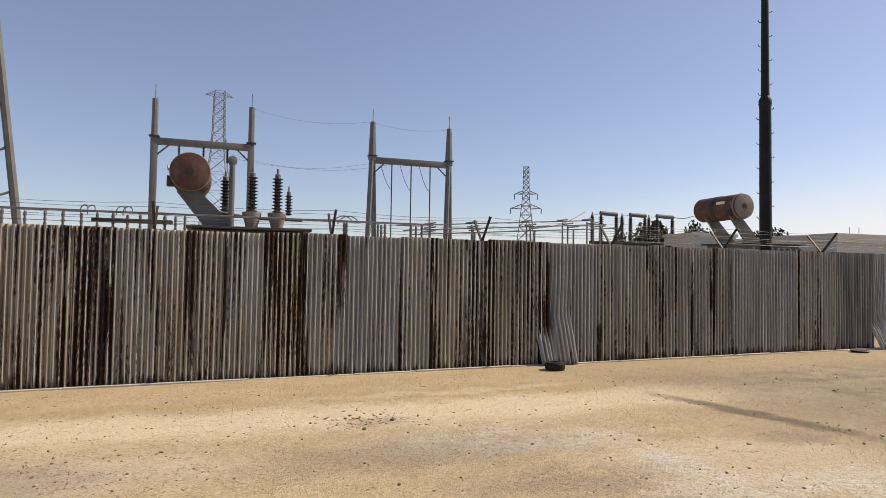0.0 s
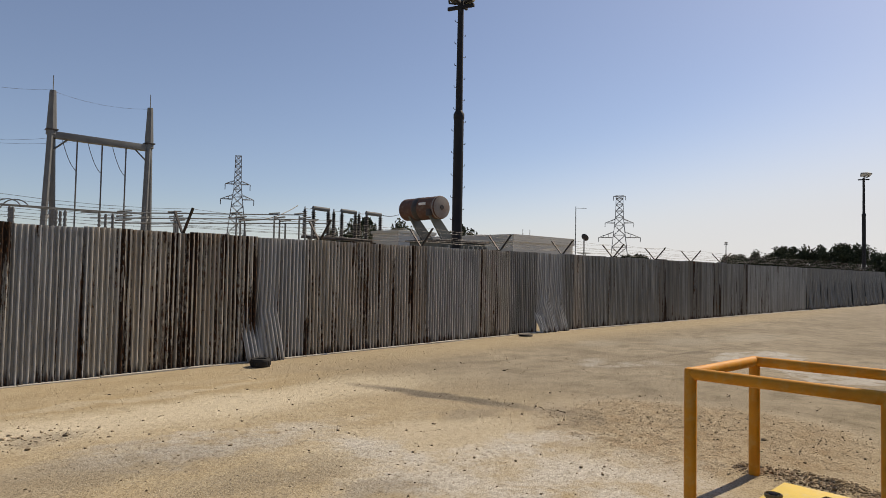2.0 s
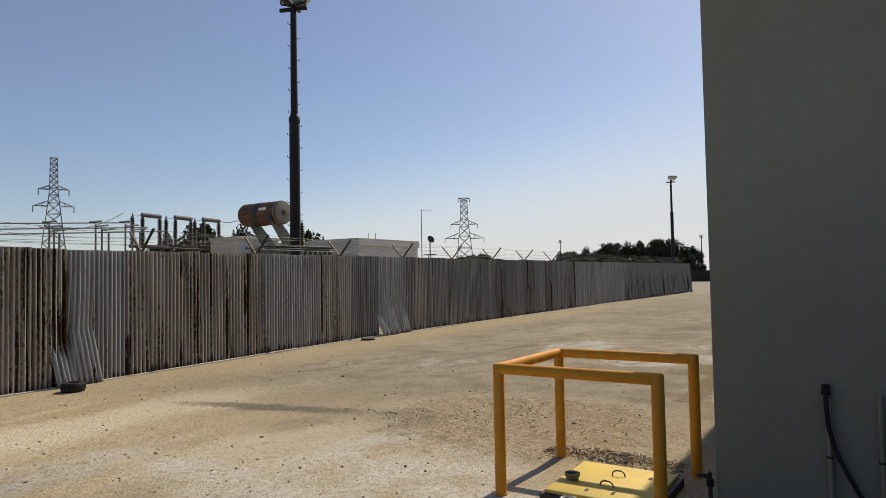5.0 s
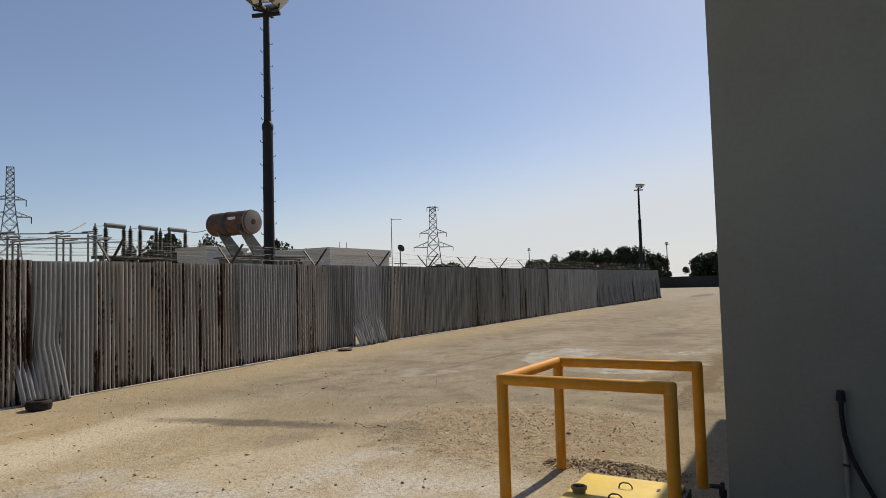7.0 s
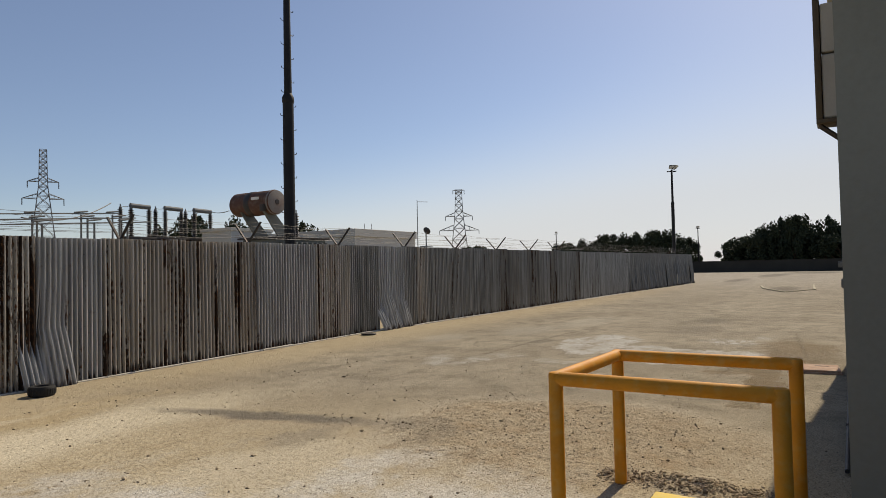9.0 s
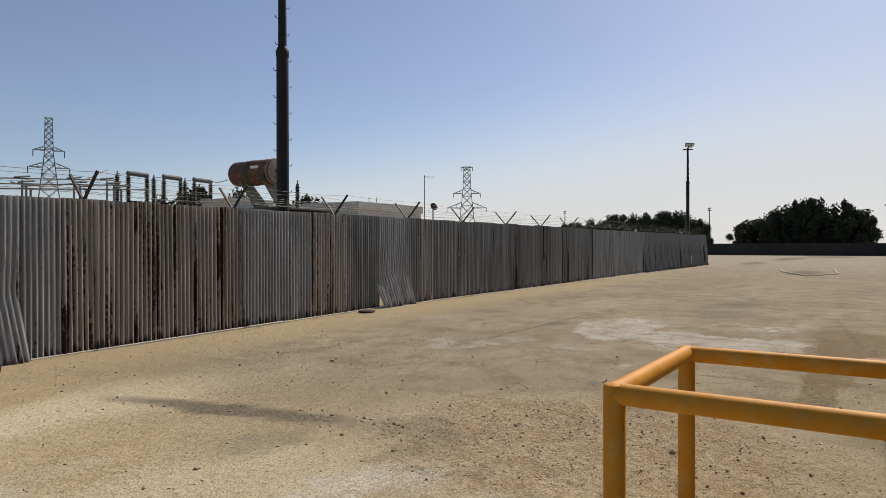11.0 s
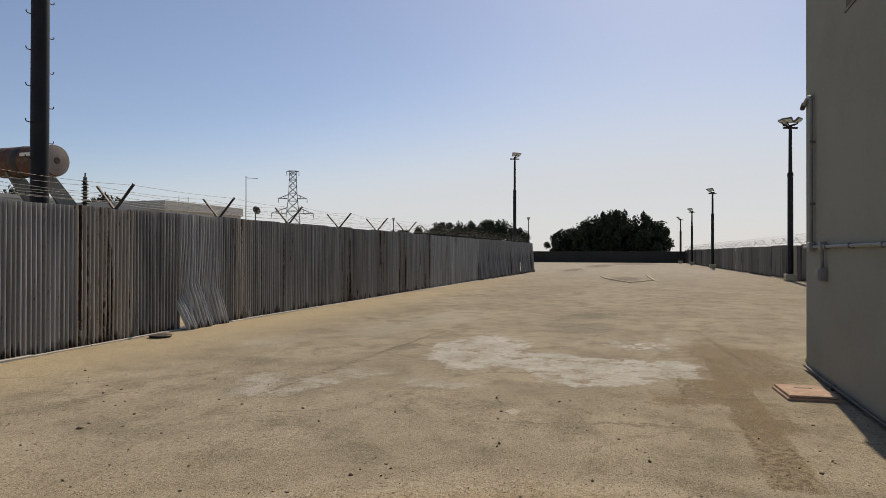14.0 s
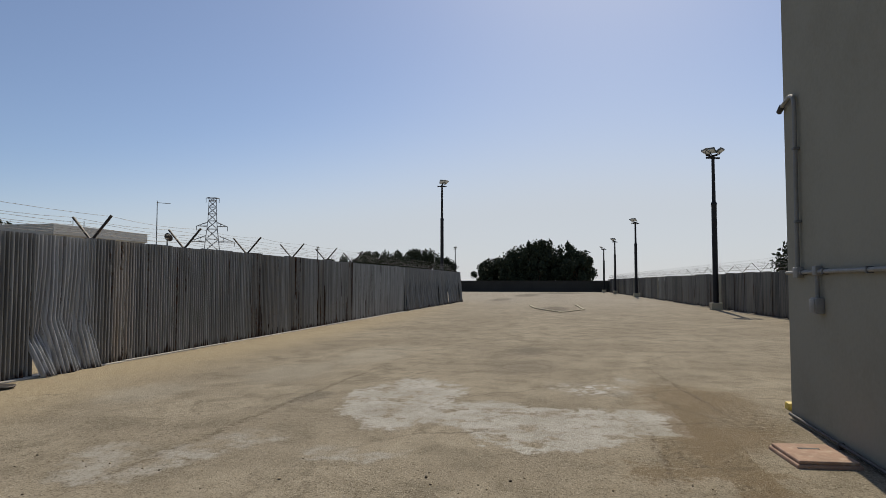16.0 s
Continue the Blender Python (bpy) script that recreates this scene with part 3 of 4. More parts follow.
def corrugated(name, high, depth=0.07, bend=None, rows=(0.0, 1.0), mat="grey", extra=0):
    """A corrugated sheet standing on z = 0, its front towards -y, 2 mm thick."""
    cols = RIBS * 8 + 10 + extra
    vs, fs = [], []
    for side in (0.0, 0.002):
        for h in rows:
            for i in range(cols):
                x = i * PITCH / 8
                y = -depth * PROFILE[i % 8] + side
                z = h * high
                if bend:
                    x, dy, z = bend(x, h, z)
                    y += dy
                vs.append((x, y, z))
    k, m = len(rows), cols
    for s in (0, 1):
        for j in range(k - 1):
            for i in range(m - 1):
                a = s * k * m + j * m + i
                q = (a, a + 1, a + m + 1, a + m)
                fs.append(q if s == 0 else q[::-1])
    top = [(k - 1) * m + i for i in range(m)]
    for i in range(m - 1):
        fs.append((top[i], top[i + 1], top[i + 1] + k * m, top[i] + k * m))
    return mesh_of(name, vs, fs, mat, True)


def crumple(amount, lean, kink=0.27):
    """A torn sheet: leaning folds down to a kink, then kicked out at the foot, in two flaps."""
    def f(x, h, z):
        u = x / WIDE
        flap = 0.0 if u < 0.5 else 1.0
        kk = kink + 0.07 * flap + 0.05 * u
        upper = max(0.0, min(1.0, (0.8 - h) / (0.8 - kk)))
        lower = max(0.0, (kk - h) / kk)
        out = 0.06 * upper * (1 - lower) - amount * lower ** 0.8 * (1.0 - 0.35 * flap) - 0.06 * flap * upper
        out -= 0.02 * math.sin(9 * u + 2 * h) * upper
        return x - lean * upper ** 2 + (lean * 1.5 + 0.05 * flap) * lower, out, z + 0.02 * lower * math.sin(7 * u)
    return f


def slumped(seed):
    """A loose sheet hanging in slanted folds with a ragged foot."""
    a, b, c = (random.Random(seed).uniform(0.6, 1.4) for _ in range(3))

    def f(x, h, z):
        u, low = x / WIDE, (1 - h)
        return x - 0.16 * a * low ** 1.5, -0.1 * b * low ** 2 * (0.6 + 0.6 * math.sin(4.5 * u * c + a * 4)) - 0.06 * math.sin(8 * u + 5 * h * a) * low, z + 0.07 * low ** 3 * math.sin(6 * u * a + c * 9)
    return f


fence = thing("corrugated_fence", (0, FY, 0), "rusty grey corrugated metal sheet fence topped with barbed wire", "fence")
sheet_mesh = {k: corrugated("sheet", 2.36, mat=k) for k in ("rusty", "mixed", "tan", "grey", "weathered", "dull", "mixed_dark")}
shallow = corrugated("sheet", 2.36, 0.026, mat="weathered", extra=6)
loose = [corrugated("sheet", 2.36, 0.022, slumped(k), tuple(i / 8 for i in range(9)), "dull", 16) for k in range(4)]
fine_rows = tuple(i / 20 for i in range(21))
rng = random.Random(7)
X0, X1 = -14.4, 57.0
# kinds of sheet along the fence, by where each run ends
RUNS = ((-2.6, "rusty"), (-1.9, "mixed"), (-1.2, "rusty"), (-0.5, "mixed"), (0.2, "rusty"), (1.0, "mixed"), (2.4, "grey"), (3.0, "mixed"), (5.1, "rusty"), (6.6, "grey"),
        (7.2, "rusty"), (9.9, "tan"), (12.1, "grey"), (12.8, "tan"), (14.1, "weathered"), (16.0, "weathered"), (16.9, "tan"), (22.0, "weathered"), (23.6, "mixed_dark"))
x, i = X0, 0
while x < X1:
    i += 1
    kind = next((k for end, k in RUNS if x < end), None) or rng.choice(["weathered", "weathered", "weathered", "dull", "mixed_dark"])
    if x > 30:
        kind = "dull"
    me = loose[i % 4] if x > 39 else shallow if x > 30 else sheet_mesh[kind]
    if abs(x - 5.5) < 0.35:
        me = corrugated("sheet", 2.36, 0.06, crumple(0.18, 0.035, 0.3), fine_rows, "grey")
    elif abs(x - 14.6) < 0.35:
        me = corrugated("sheet", 2.36, 0.06, crumple(0.26, 0.06, 0.27), fine_rows, "grey")
    elif abs(x - 15.3) < 0.35:
        me = corrugated("sheet", 2.36, 0.06, crumple(0.16, 0.05, 0.22), fine_rows, "grey")
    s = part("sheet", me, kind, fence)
    tilt = rng.uniform(-0.2, 0.2)
    lean = rng.uniform(-0.4, 0.4)
    if x > 38:
        k = (x - 38) / 19
        tilt, lean = rng.uniform(-0.6, 0.1) * k - 1.6 * k, rng.uniform(1.0, 6.0) * k
    fall = drop(x + 0.35, FY)
    s.matrix_basis = pose(x, 0.004 * (i % 3) + rng.uniform(-0.001, 0.001) - 2.36 * math.sin(radians(lean)) * (x > 38), rng.uniform(-0.015, 0.02) - fall, -lean, tilt, rng.uniform(-0.25, 0.25)) @ Matrix.Diagonal((1, 1, (2.36 + fall) / 2.36, 1))
    x += PITCH * rng.choice((6, 7, 8, 8))

arm_x = [4.27 + 2.965 * k for k in range(-6, 18)]
for ax in arm_x:
    p = part("post", tube(B(), (ax, 0.05, -drop(ax, FY)), (ax, 0.05, 2.38), 0.028, 8), "dark_steel", fence)
    for sgn, mat in ((-1, "dark_steel"), (1, "dark_steel")):
        b = B()
        box(b, (-0.02, -0.003, 0), (0.02, 0.003, 0.62), 0.0)
        box(b, (-0.02, -0.003, 0), (-0.014, 0.03, 0.62), 0.0)
        a = part("bracket_arm", b, mat, fence)
        a.matrix_basis = pose(ax, 0.05, 2.33, -sgn * 42, 0, 0)
for r in (0.6, 1.2, 1.9):
    part("rail", box(B(), (X0, 0.08, r), (X1, 0.11, r + 0.04)), "dark_steel", fence)


def barbed(p0, pts, r=0.0032, step=0.16):
    """A strand with small two-pointed barbs."""
    b = pipe_run(B(), pts, r, 4)
    k, length = 0, (Vector(pts[-1]) - Vector(pts[0])).length
    rg = random.Random(p0)
    for u in np.arange(0, min(length, 34.0), step):
        seg = u / length * (len(pts) - 1)
        q = Vector(pts[int(seg)]).lerp(Vector(pts[min(int(seg) + 1, len(pts) - 1)]), seg % 1)
        a = rg.uniform(0, 3.1)
        d = Vector((0.2, math.cos(a), math.sin(a))) * 0.016
        vs = [b.verts.new(q - d), b.verts.new(q + d), b.verts.new(q + Vector((0.005, 0, 0.003))), b.verts.new(q + Vector((-0.002, 0.003, -0.004)))]
        for f in ((0, 1, 2), (0, 3, 1), (2, 1, 3)):
            b.faces.new([vs[j] for j in f])
    return b


rng = random.Random(3)
for sgn in (-1, 1):
    for t in (0.2, 0.4, 0.6):
        pts = []
        for a, b in zip(arm_x, arm_x[1:]):
            z = 2.33 + t * math.cos(radians(42))
            yy = 0.05 + sgn * t * math.sin(radians(42))
            pts += sag((a, yy, z), (b, yy, z), rng.uniform(0.01, 0.06), 4)[:-1]
        part("barbed_wire", barbed(int(t * 10) + sgn, pts), "wire", fence)
part("barbed_wire", barbed(77, [(a, 0.05, 2.52 + 0.02 * math.sin(a)) for a in arm_x]), "wire", fence)

kb = B()
rng = random.Random(9)
x = X0
while x < X1:
    w = rng.uniform(0.8, 2.2)
    box(kb, (x, FY - 0.12 - rng.uniform(0, 0.03), -0.08), (min(x + w - 0.01, X1 + 0.6), FY + 0.1, 0.022 + rng.uniform(-0.006, 0.01)), 0.008)
    x += w
for v in kb.verts:
    v.co.z -= drop(v.co.x, FY)
tagged(part("kerb", kb, "concrete", None, "", False), "low dusty concrete footing under the fence", "kerb", kind="structure")


# ---- the near building ----
BX0, BX1, BY0, BY1, BH = 4.6, 13.65, -14.0, 1.02, 5.45
building = thing("building", (BX0, BY1, 0), "grey plastered flat-roofed building with a projecting coping", "building", kind="structure")
W0, W1, WZ0, WZ1 = 11.08, 11.8, 4.22, 4.76
L, D = BX1 - BX0, BY1 - BY0
b = B()
box(b, (0, -0.22, 0), (W0 - BX0, 0, BH))
box(b, (W1 - BX0, -0.22, 0), (L, 0, BH))
box(b, (W0 - BX0, -0.22, 0), (W1 - BX0, 0, WZ0))
box(b, (W0 - BX0, -0.22, WZ1), (W1 - BX0, 0, BH))
bmesh.ops.remove_doubles(b, verts=b.verts, dist=1e-4)
part("wall", b, "plaster", building, "", False)
part("wall", box(B(), (0, -D, 0), (0.22, -0.22, BH)), "plaster", building, "", False)
part("wall", box(B(), (L - 0.22, -D, 0), (L, -0.22, BH)), "plaster", building, "", False)
part("wall", box(B(), (0.22, -D, 0), (L - 0.22, -D + 0.22, BH)), "plaster", building, "", False)
part("roof", box(B(), (-0.12, -D - 0.12, BH), (L + 0.12, 0.12, BH + 0.35), 0.015), "coping", building, "", False)
win = part("window", box(B(), (W0 - BX0 - 0.02, -0.02, WZ0 - 0.03), (W1 - BX0 + 0.02, 0.015, WZ0), 0.004), "brown", building, "brown-framed window with dark glass")
fb = B()
for a, c in (((W0, WZ0), (W0 + 0.06, WZ1)), ((W1 - 0.06, WZ0), (W1, WZ1)), ((W0 + 0.06, WZ1 - 0.06), (W1 - 0.06, WZ1)), ((W0 + 0.06, WZ0), (W1 - 0.06, WZ0 + 0.06)), ((11.42, WZ0 + 0.06), (11.46, WZ1 - 0.06))):
    box(fb, (a[0] - BX0, -0.12, a[1]), (c[0] - BX0, -0.06, c[1]))
part("frame", fb, "brown", win, "", False)
for a, c in ((W0 + 0.06, 11.42), (11.46, W1 - 0.06)):
    part("pane", box(B(), (a - BX0, -0.1, WZ0 + 0.06), (c - BX0, -0.09, WZ1 - 0.06)), "glass", win, "", False)

# conduits on the long wall
co = thing("electrical_conduit", (13.4, BY1, 1.66), "grey surface-mounted electrical conduit with a junction box", "conduit")
P = lambda x, dy, z: (x - 13.4, dy, z - 1.66)
part("pipe", pipe_run(B(), [P(7.2, 0.035, 1.66), P(13.58, 0.035, 1.66)], 0.021), "conduit", co)
part("riser", pipe_run(B(), [P(13.2, 0.04, 1.66), P(13.17, 0.04, 3.45), P(13.18, 0.04, 3.55), P(13.23, 0.04, 3.61), P(13.32, 0.04, 3.63), P(13.62, 0.04, 3.58)], 0.024), "conduit", co)
part("pipe_end", tube(B(), P(13.58, 0.04, 3.59), P(13.68, 0.04, 3.55), 0.032, 10), "dark_steel", co)
part("elbow_box", box(B(), P(13.13, 0.0, 1.6), P(13.27, 0.075, 1.72), 0.012), "conduit", co)
part("tee_box", box(B(), P(12.6, 0.0, 1.62), P(12.7, 0.07, 1.72), 0.012), "conduit", co)
part("drop", pipe_run(B(), [P(12.65, 0.04, 1.63), P(12.65, 0.04, 1.45), P(12.65, 0.04, 1.38)], 0.022), "conduit", co)
jb = part("junction_box", box(B(), P(12.57, 0.0, 1.24), P(12.75, 0.085, 1.4), 0.014), "conduit", co, "dull grey junction box")
part("lid", box(B(), P(12.585, 0.085, 1.255), P(12.735, 0.095, 1.385), 0.004), "conduit", jb)
for cx in (13.05, 12.45, 11.5, 10.5, 9.5, 8.5, 7.6):
    part("clamp", box(B(), P(cx, 0.0, 1.63), P(cx + 0.03, 0.062, 1.69), 0.006), "steel", co)
for cz in (2.2, 3.0):
    part("clamp", box(B(), P(13.145, 0.0, cz), P(13.215, 0.067, cz + 0.03), 0.006), "steel", co)
ac = thing("wall_cabinet", (8.1, BY1, 3.11), "pale metal cabinet in a dark brown frame high on the wall", "cabinet")
part("body", box(B(), (0.0, 0.0, 0.055), (0.26, 0.145, 0.72), 0.02), "coping", ac, "pale painted metal body", False)
part("upper_body", box(B(), (0.0, 0.0, 0.74), (0.26, 0.145, 1.25), 0.015), "coping", ac, "pale painted metal cover", False)
part("tray", box(B(), (-0.02, 0.0, 0.0), (0.28, 0.21, 0.05), 0.008), "brown", ac)
part("front_panel", box(B(), (-0.02, 0.15, 0.05), (0.28, 0.21, 1.35), 0.008), "brown", ac)
for sx in (0.05, 0.2):
    part("bracket", bar(B(), (sx, 0.01, -0.15), (sx, 0.18, 0.0), 0.025), "dark_steel", ac)
fp = thing("ground_pipe", (9.0, BY1 + 0.028, 0.04), "dark pipe running along the foot of the wall", "pipe")
part("pipe", pipe_run(B(), [(-2.6, 0.01, 0), (0, 0, 0), (2, 0.01, 0.01), (4.62, 0.0, 0.02)], 0.018), "dark_steel", fp)
for cx in (-1.0, 1.2, 3.2):
    part("bracket", box(B(), (cx, -0.028, -0.04), (cx + 0.05, 0.026, 0.03), 0.006), "dark_steel", fp)
yb = thing("yellow_kerb_block", (14.2, 0.87, 0), "small yellow painted concrete block at the building corner", "kerb block")
part("block", box(B(), (-0.08, -0.2, 0), (0.08, 0.04, 0.09), 0.015), "cover", yb)

# cables and pipes on the end wall
hose = thing("hanging_cable", (BX0, 0.315, 0.95), "black cable hanging from a wall fitting", "cable")
part("fitting", tube(B(), (-0.03, 0, -0.03), (-0.03, 0, 0.035), 0.03, 12, 0.022), "black", hose)
part("cable", pipe_run(B(), [(-0.04, 0.0, 0.0), (-0.045, 0.0, -0.12), (-0.05, -0.01, -0.25), (-0.05, -0.04, -0.38), (-0.055, -0.09, -0.5), (-0.06, -0.16, -0.64), (-0.07, -0.23, -0.76), (-0.09, -0.34, -0.86), (-0.12, -0.5, -0.88)], 0.015), "black", hose)
for yy, z1 in ((0.305, 0.9), (0.015, 0.94)):
    c = thing("wall_pipe", (BX0, yy, 0), "thin grey pipe rising on the end wall", "pipe", group="wall pipes")
    part("pipe", tube(B(), (-0.03, 0, 0), (-0.03, 0, z1), 0.016, 10), "plaster", c)
    part("clamp", box(B(), (-0.05, -0.022, 0.5), (0, 0.022, 0.515), 0.005), "dark_steel", c)
coil = thing("cable_coil", (BX0, -0.46, 0.66), "thick black cable coiled on the end wall", "cable")
for k in range(4):
    pts = [(-0.06 - 0.03 * k, (0.27 + 0.015 * k) * math.cos(a), (0.4 - 0.02 * k) * math.sin(a)) for a in np.linspace(0, 2 * math.pi, 29)]
    part("loop", pipe_run(B(), pts, 0.02, 8), "black", coil)
part("hook", tube(B(), (0.0, 0, 0.36), (-0.2, 0, 0.38), 0.015, 8), "dark_steel", coil)
tap = thing("corner_pipe", (BX0 - 0.03, 1.06, 0), "thin dark pipe with a stub at the wall corner", "pipe")
part("pipe", tube(B(), (0, 0, 0), (0, 0, 0.3), 0.015, 10), "dark_steel", tap)
part("collar", tube(B(), (0, 0, 0.2), (0, 0, 0.25), 0.026, 12), "black", tap)
part("stub", tube(B(), (0, 0, 0.27), (-0.05, 0.08, 0.28), 0.016, 10), "dark_steel", tap)
part("cable", pipe_run(B(), [(-0.02, -0.02, 0.1), (-0.1, 0.05, 0.02), (-0.3, 0.2, 0.015), (-0.6, 0.12, 0.015), (-0.8, -0.2, 0.015)], 0.016, 8), "black", tap)

# plain unseen walls behind the way, added to cut light on the end wall
tagged(part("wall_back", box(B(), (-2.2, -14.0, 0), (-1.95, 2.2, 2.75)), "dark_wall", None, "", False), "plain unseen dark wall added behind the way to block light", "wall", kind="structure")
tagged(part("wall_side", box(B(), (-1.95, -7.2, 0), (4.6, -7.0, 2.55)), "dark_wall", None, "", False), "plain unseen dark wall added to close the passage and block light", "wall", kind="structure")

# ---- guard rail ----
guard = thing("guard_rail", (4.8, 1.9, 0), "yellow painted steel pipe guard rail around a cover", "guard rail")
C = {"fl": (4.2 - 4.8, 2.57 - 1.9), "bl": (5.37 - 4.8, 2.54 - 1.9), "br": (5.39 - 4.8, 1.32 - 1.9), "fr": (4.2 - 4.8, 1.315 - 1.9)}
R, GZ = 0.045, 1.045
for k in C:
    p = part("post", lathe(B(), [(R, -0.02), (R, GZ - 0.02), (R - 0.006, GZ - 0.008), (R - 0.02, GZ - 0.002), (0.0005, GZ)], 24, Matrix.Translation((*C[k], 0.0))), "yellow", guard)
    part("foot_weld", lathe(B(), [(R + 0.008, 0), (R + 0.006, 0.01), (R + 0.001, 0.016)], 20, Matrix.Translation((*C[k], 0.0))), "yellow", p)
for a, c in (("fl", "fr"), ("fl", "bl"), ("bl", "br")):
    p, q = Vector((*C[a], GZ - R)), Vector((*C[c], GZ - R))
    part("rail", tube(B(), p, q, R - 0.001, 24), "yellow", guard)

# ---- yellow cover ----
cov = thing("manhole_cover", (4.64, 1.81, 0), "yellow painted steel manhole cover with two lifting handles", "manhole cover")
part("frame", box(B(), (-0.46, -0.45, -0.02), (0.46, 0.42, 0.07), 0.01), "dark_steel", cov, "dark concrete and steel frame", False)
part("plate", box(B(), (-0.43, -0.41, 0.07), (0.43, 0.39, 0.1), 0.006), "cover", cov)
for px in (-0.15, 0.15):
    pts = [(px, -0.06, 0.1), (px, -0.055, 0.125), (px, -0.03, 0.142), (px, 0.015, 0.142), (px, 0.04, 0.125), (px, 0.045, 0.1)]
    part("handle", pipe_run(B(), pts, 0.006, 8), "dark_steel", cov, "dark bent-rod handle")
for px, py in ((0.2, -0.25), (-0.28, -0.1), (-0.3, 0.1)):
    part("slot", box(B(), (px - 0.03, py - 0.012, 0.1), (px + 0.03, py + 0.012, 0.1025)), "dark_steel", cov)
for at, mat, lab, h in (((4.54, 2.1, 0.1), "brass", "short dull brass-coloured vent cap on the cover", 0.05), ((4.1, 1.96, 0.0), "white", "white plastic pipe end beside the cover", 0.1)):
    v = thing("vent_cap", at, lab, "vent cap")
    part("body", lathe(B(), [(0.05, 0), (0.05, h - 0.025), (0.06, h - 0.024), (0.062, h), (0.05, h + 0.004), (0.044, h - 0.01)], 20), mat, v)
    part("cap", lathe(B(), [(0.03, h - 0.012), (0.03, h + 0.004), (0.02, h + 0.01)], 16), "dark_steel", v)

# ---- slab by the wall ----
slab = thing("inspection_slab", (11.84, 1.41, 0), "pink cast concrete inspection cover lying on the ground", "manhole cover", turn=4)
part("base", box(B(), (-0.33, -0.26, -0.02), (0.33, 0.26, 0.035), 0.012), "pink", slab, "", False)
lid = part("lid", box(B(), (-0.31, -0.24, 0.035), (0.31, 0.24, 0.065), 0.01), "pink", slab, "", False)
part("grip", box(B(), (0.1, -0.1, 0.065), (0.14, 0.08, 0.068)), "dark_steel", lid)

# ---- tyre and flat lid at the fence ----
ty = thing("tyre", (5.5, 11.5, lift(5.5, 11.5)), "old black rubber tyre lying by the fence", "tyre")
part("tread", lathe(B(), [(0.23, 0.0), (0.29, 0.012), (0.31, 0.04), (0.31, 0.15), (0.29, 0.185), (0.23, 0.2), (0.19, 0.185), (0.185, 0.1), (0.19, 0.015)], 32), "black", ty)
bm = B()
for k in range(28):
    a = 2 * math.pi * k / 28
    box(bm, (0.305, -0.014, 0.045), (0.318, 0.014, 0.145))
    bm.verts.ensure_lookup_table()
    bmesh.ops.rotate(bm, verts=bm.verts[-8:], cent=(0, 0, 0), matrix=Matrix.Rotation(a, 3, "Z"))
part("tread_block", bm, "black", ty, "", False)
part("inner_rim", lathe(B(), [(0.183, 0.03), (0.183, 0.17), (0.178, 0.17), (0.178, 0.03)], 32), "dark_steel", ty)
for o in ty.children:
    o.scale = (0.6, 0.6, 0.8)
fl = thing("flat_lid", (13.7, 11.72, 0), "dark flat disc lying on sand at the fence", "lid")
part("disc", lathe(B(), [(0.3, 0.0), (0.32, 0.02), (0.31, 0.03), (0.22, 0.035), (0.05, 0.03)], 28, Matrix.Diagonal((0.62, 0.62, 1, 1))), "dark_steel", fl)
part("rim", lathe(B(), [(0.2, 0.02), (0.21, 0.03), (0.2, 0.04)], 28), "dark_steel", fl)


# ---- floodlight poles ----
def flood_pole(at, heads, joint=6.0, top=9.15, label="tall black stepped floodlight pole with lamp heads", steps=True):
    p = thing("floodlight_pole", at, label, "street lamp", group="floodlight poles")
    part("base", box(B(), (-0.3, -0.3, 0), (0.3, 0.3, 0.4), 0.03), "edge", p, "square concrete base", False)
    part("base_plate", box(B(), (-0.25, -0.25, 0.4), (0.25, 0.25, 0.42), 0.004), "dark_steel", p)
    part("lower_shaft", tube(B(), (0, 0, 0.38), (0, 0, joint), 0.155, 20, 0.145), "pole", p)
    part("collar", lathe(B(), [(0.147, joint - 0.1), (0.16, joint - 0.05), (0.16, joint + 0.05), (0.105, joint + 0.16)], 20), "pole", p)
    part("upper_shaft", tube(B(), (0, 0, joint), (0, 0, top), 0.105, 18, 0.085), "pole", p)
    if steps:
        k, z = 0, 2.6
        while z < top - 0.5:
            s = 1 if k % 2 else -1
            r = 0.145 if z < joint else 0.09
            part("step", pipe_run(B(), [(s * r, 0, z), (s * (r + 0.11), 0, z), (s * (r + 0.135), 0, z + 0.02), (s * (r + 0.135), 0, z + 0.05)], 0.009, 6), "dark_steel", p)
            z += 0.32
            k += 1
    for a in (0, 90):
        c = part("crossarm", box(B(), (-0.42, -0.04, top - 0.1), (0.42, 0.04, top), 0.008), "pole", p)
        c.matrix_basis = pose(0, 0, -0.11 * (a > 0), 0, 0, a + 20)
    for yaw, tilt in heads:
        f = part("floodlight", box(B(), (-0.28, -0.07, -0.2), (0.28, 0.05, 0.2), 0.03), "fin", p)
        f.matrix_basis = pose(0.4 * math.cos(radians(yaw)), 0.4 * math.sin(radians(yaw)), top + 0.2, tilt, 0, yaw - 90)
        part("lens", box(B(), (-0.24, 0.05, -0.17), (0.24, 0.062, 0.17), 0.004), "lens", f)
        part("yoke", pipe_run(B(), [(0.1 * math.cos(radians(yaw)), 0.1 * math.sin(radians(yaw)), top - 0.05), (0.38 * math.cos(radians(yaw)), 0.38 * math.sin(radians(yaw)), top + 0.02), (0.4 * math.cos(radians(yaw)), 0.4 * math.sin(radians(yaw)), top + 0.18)], 0.03, 8), "pole", p)
    return p


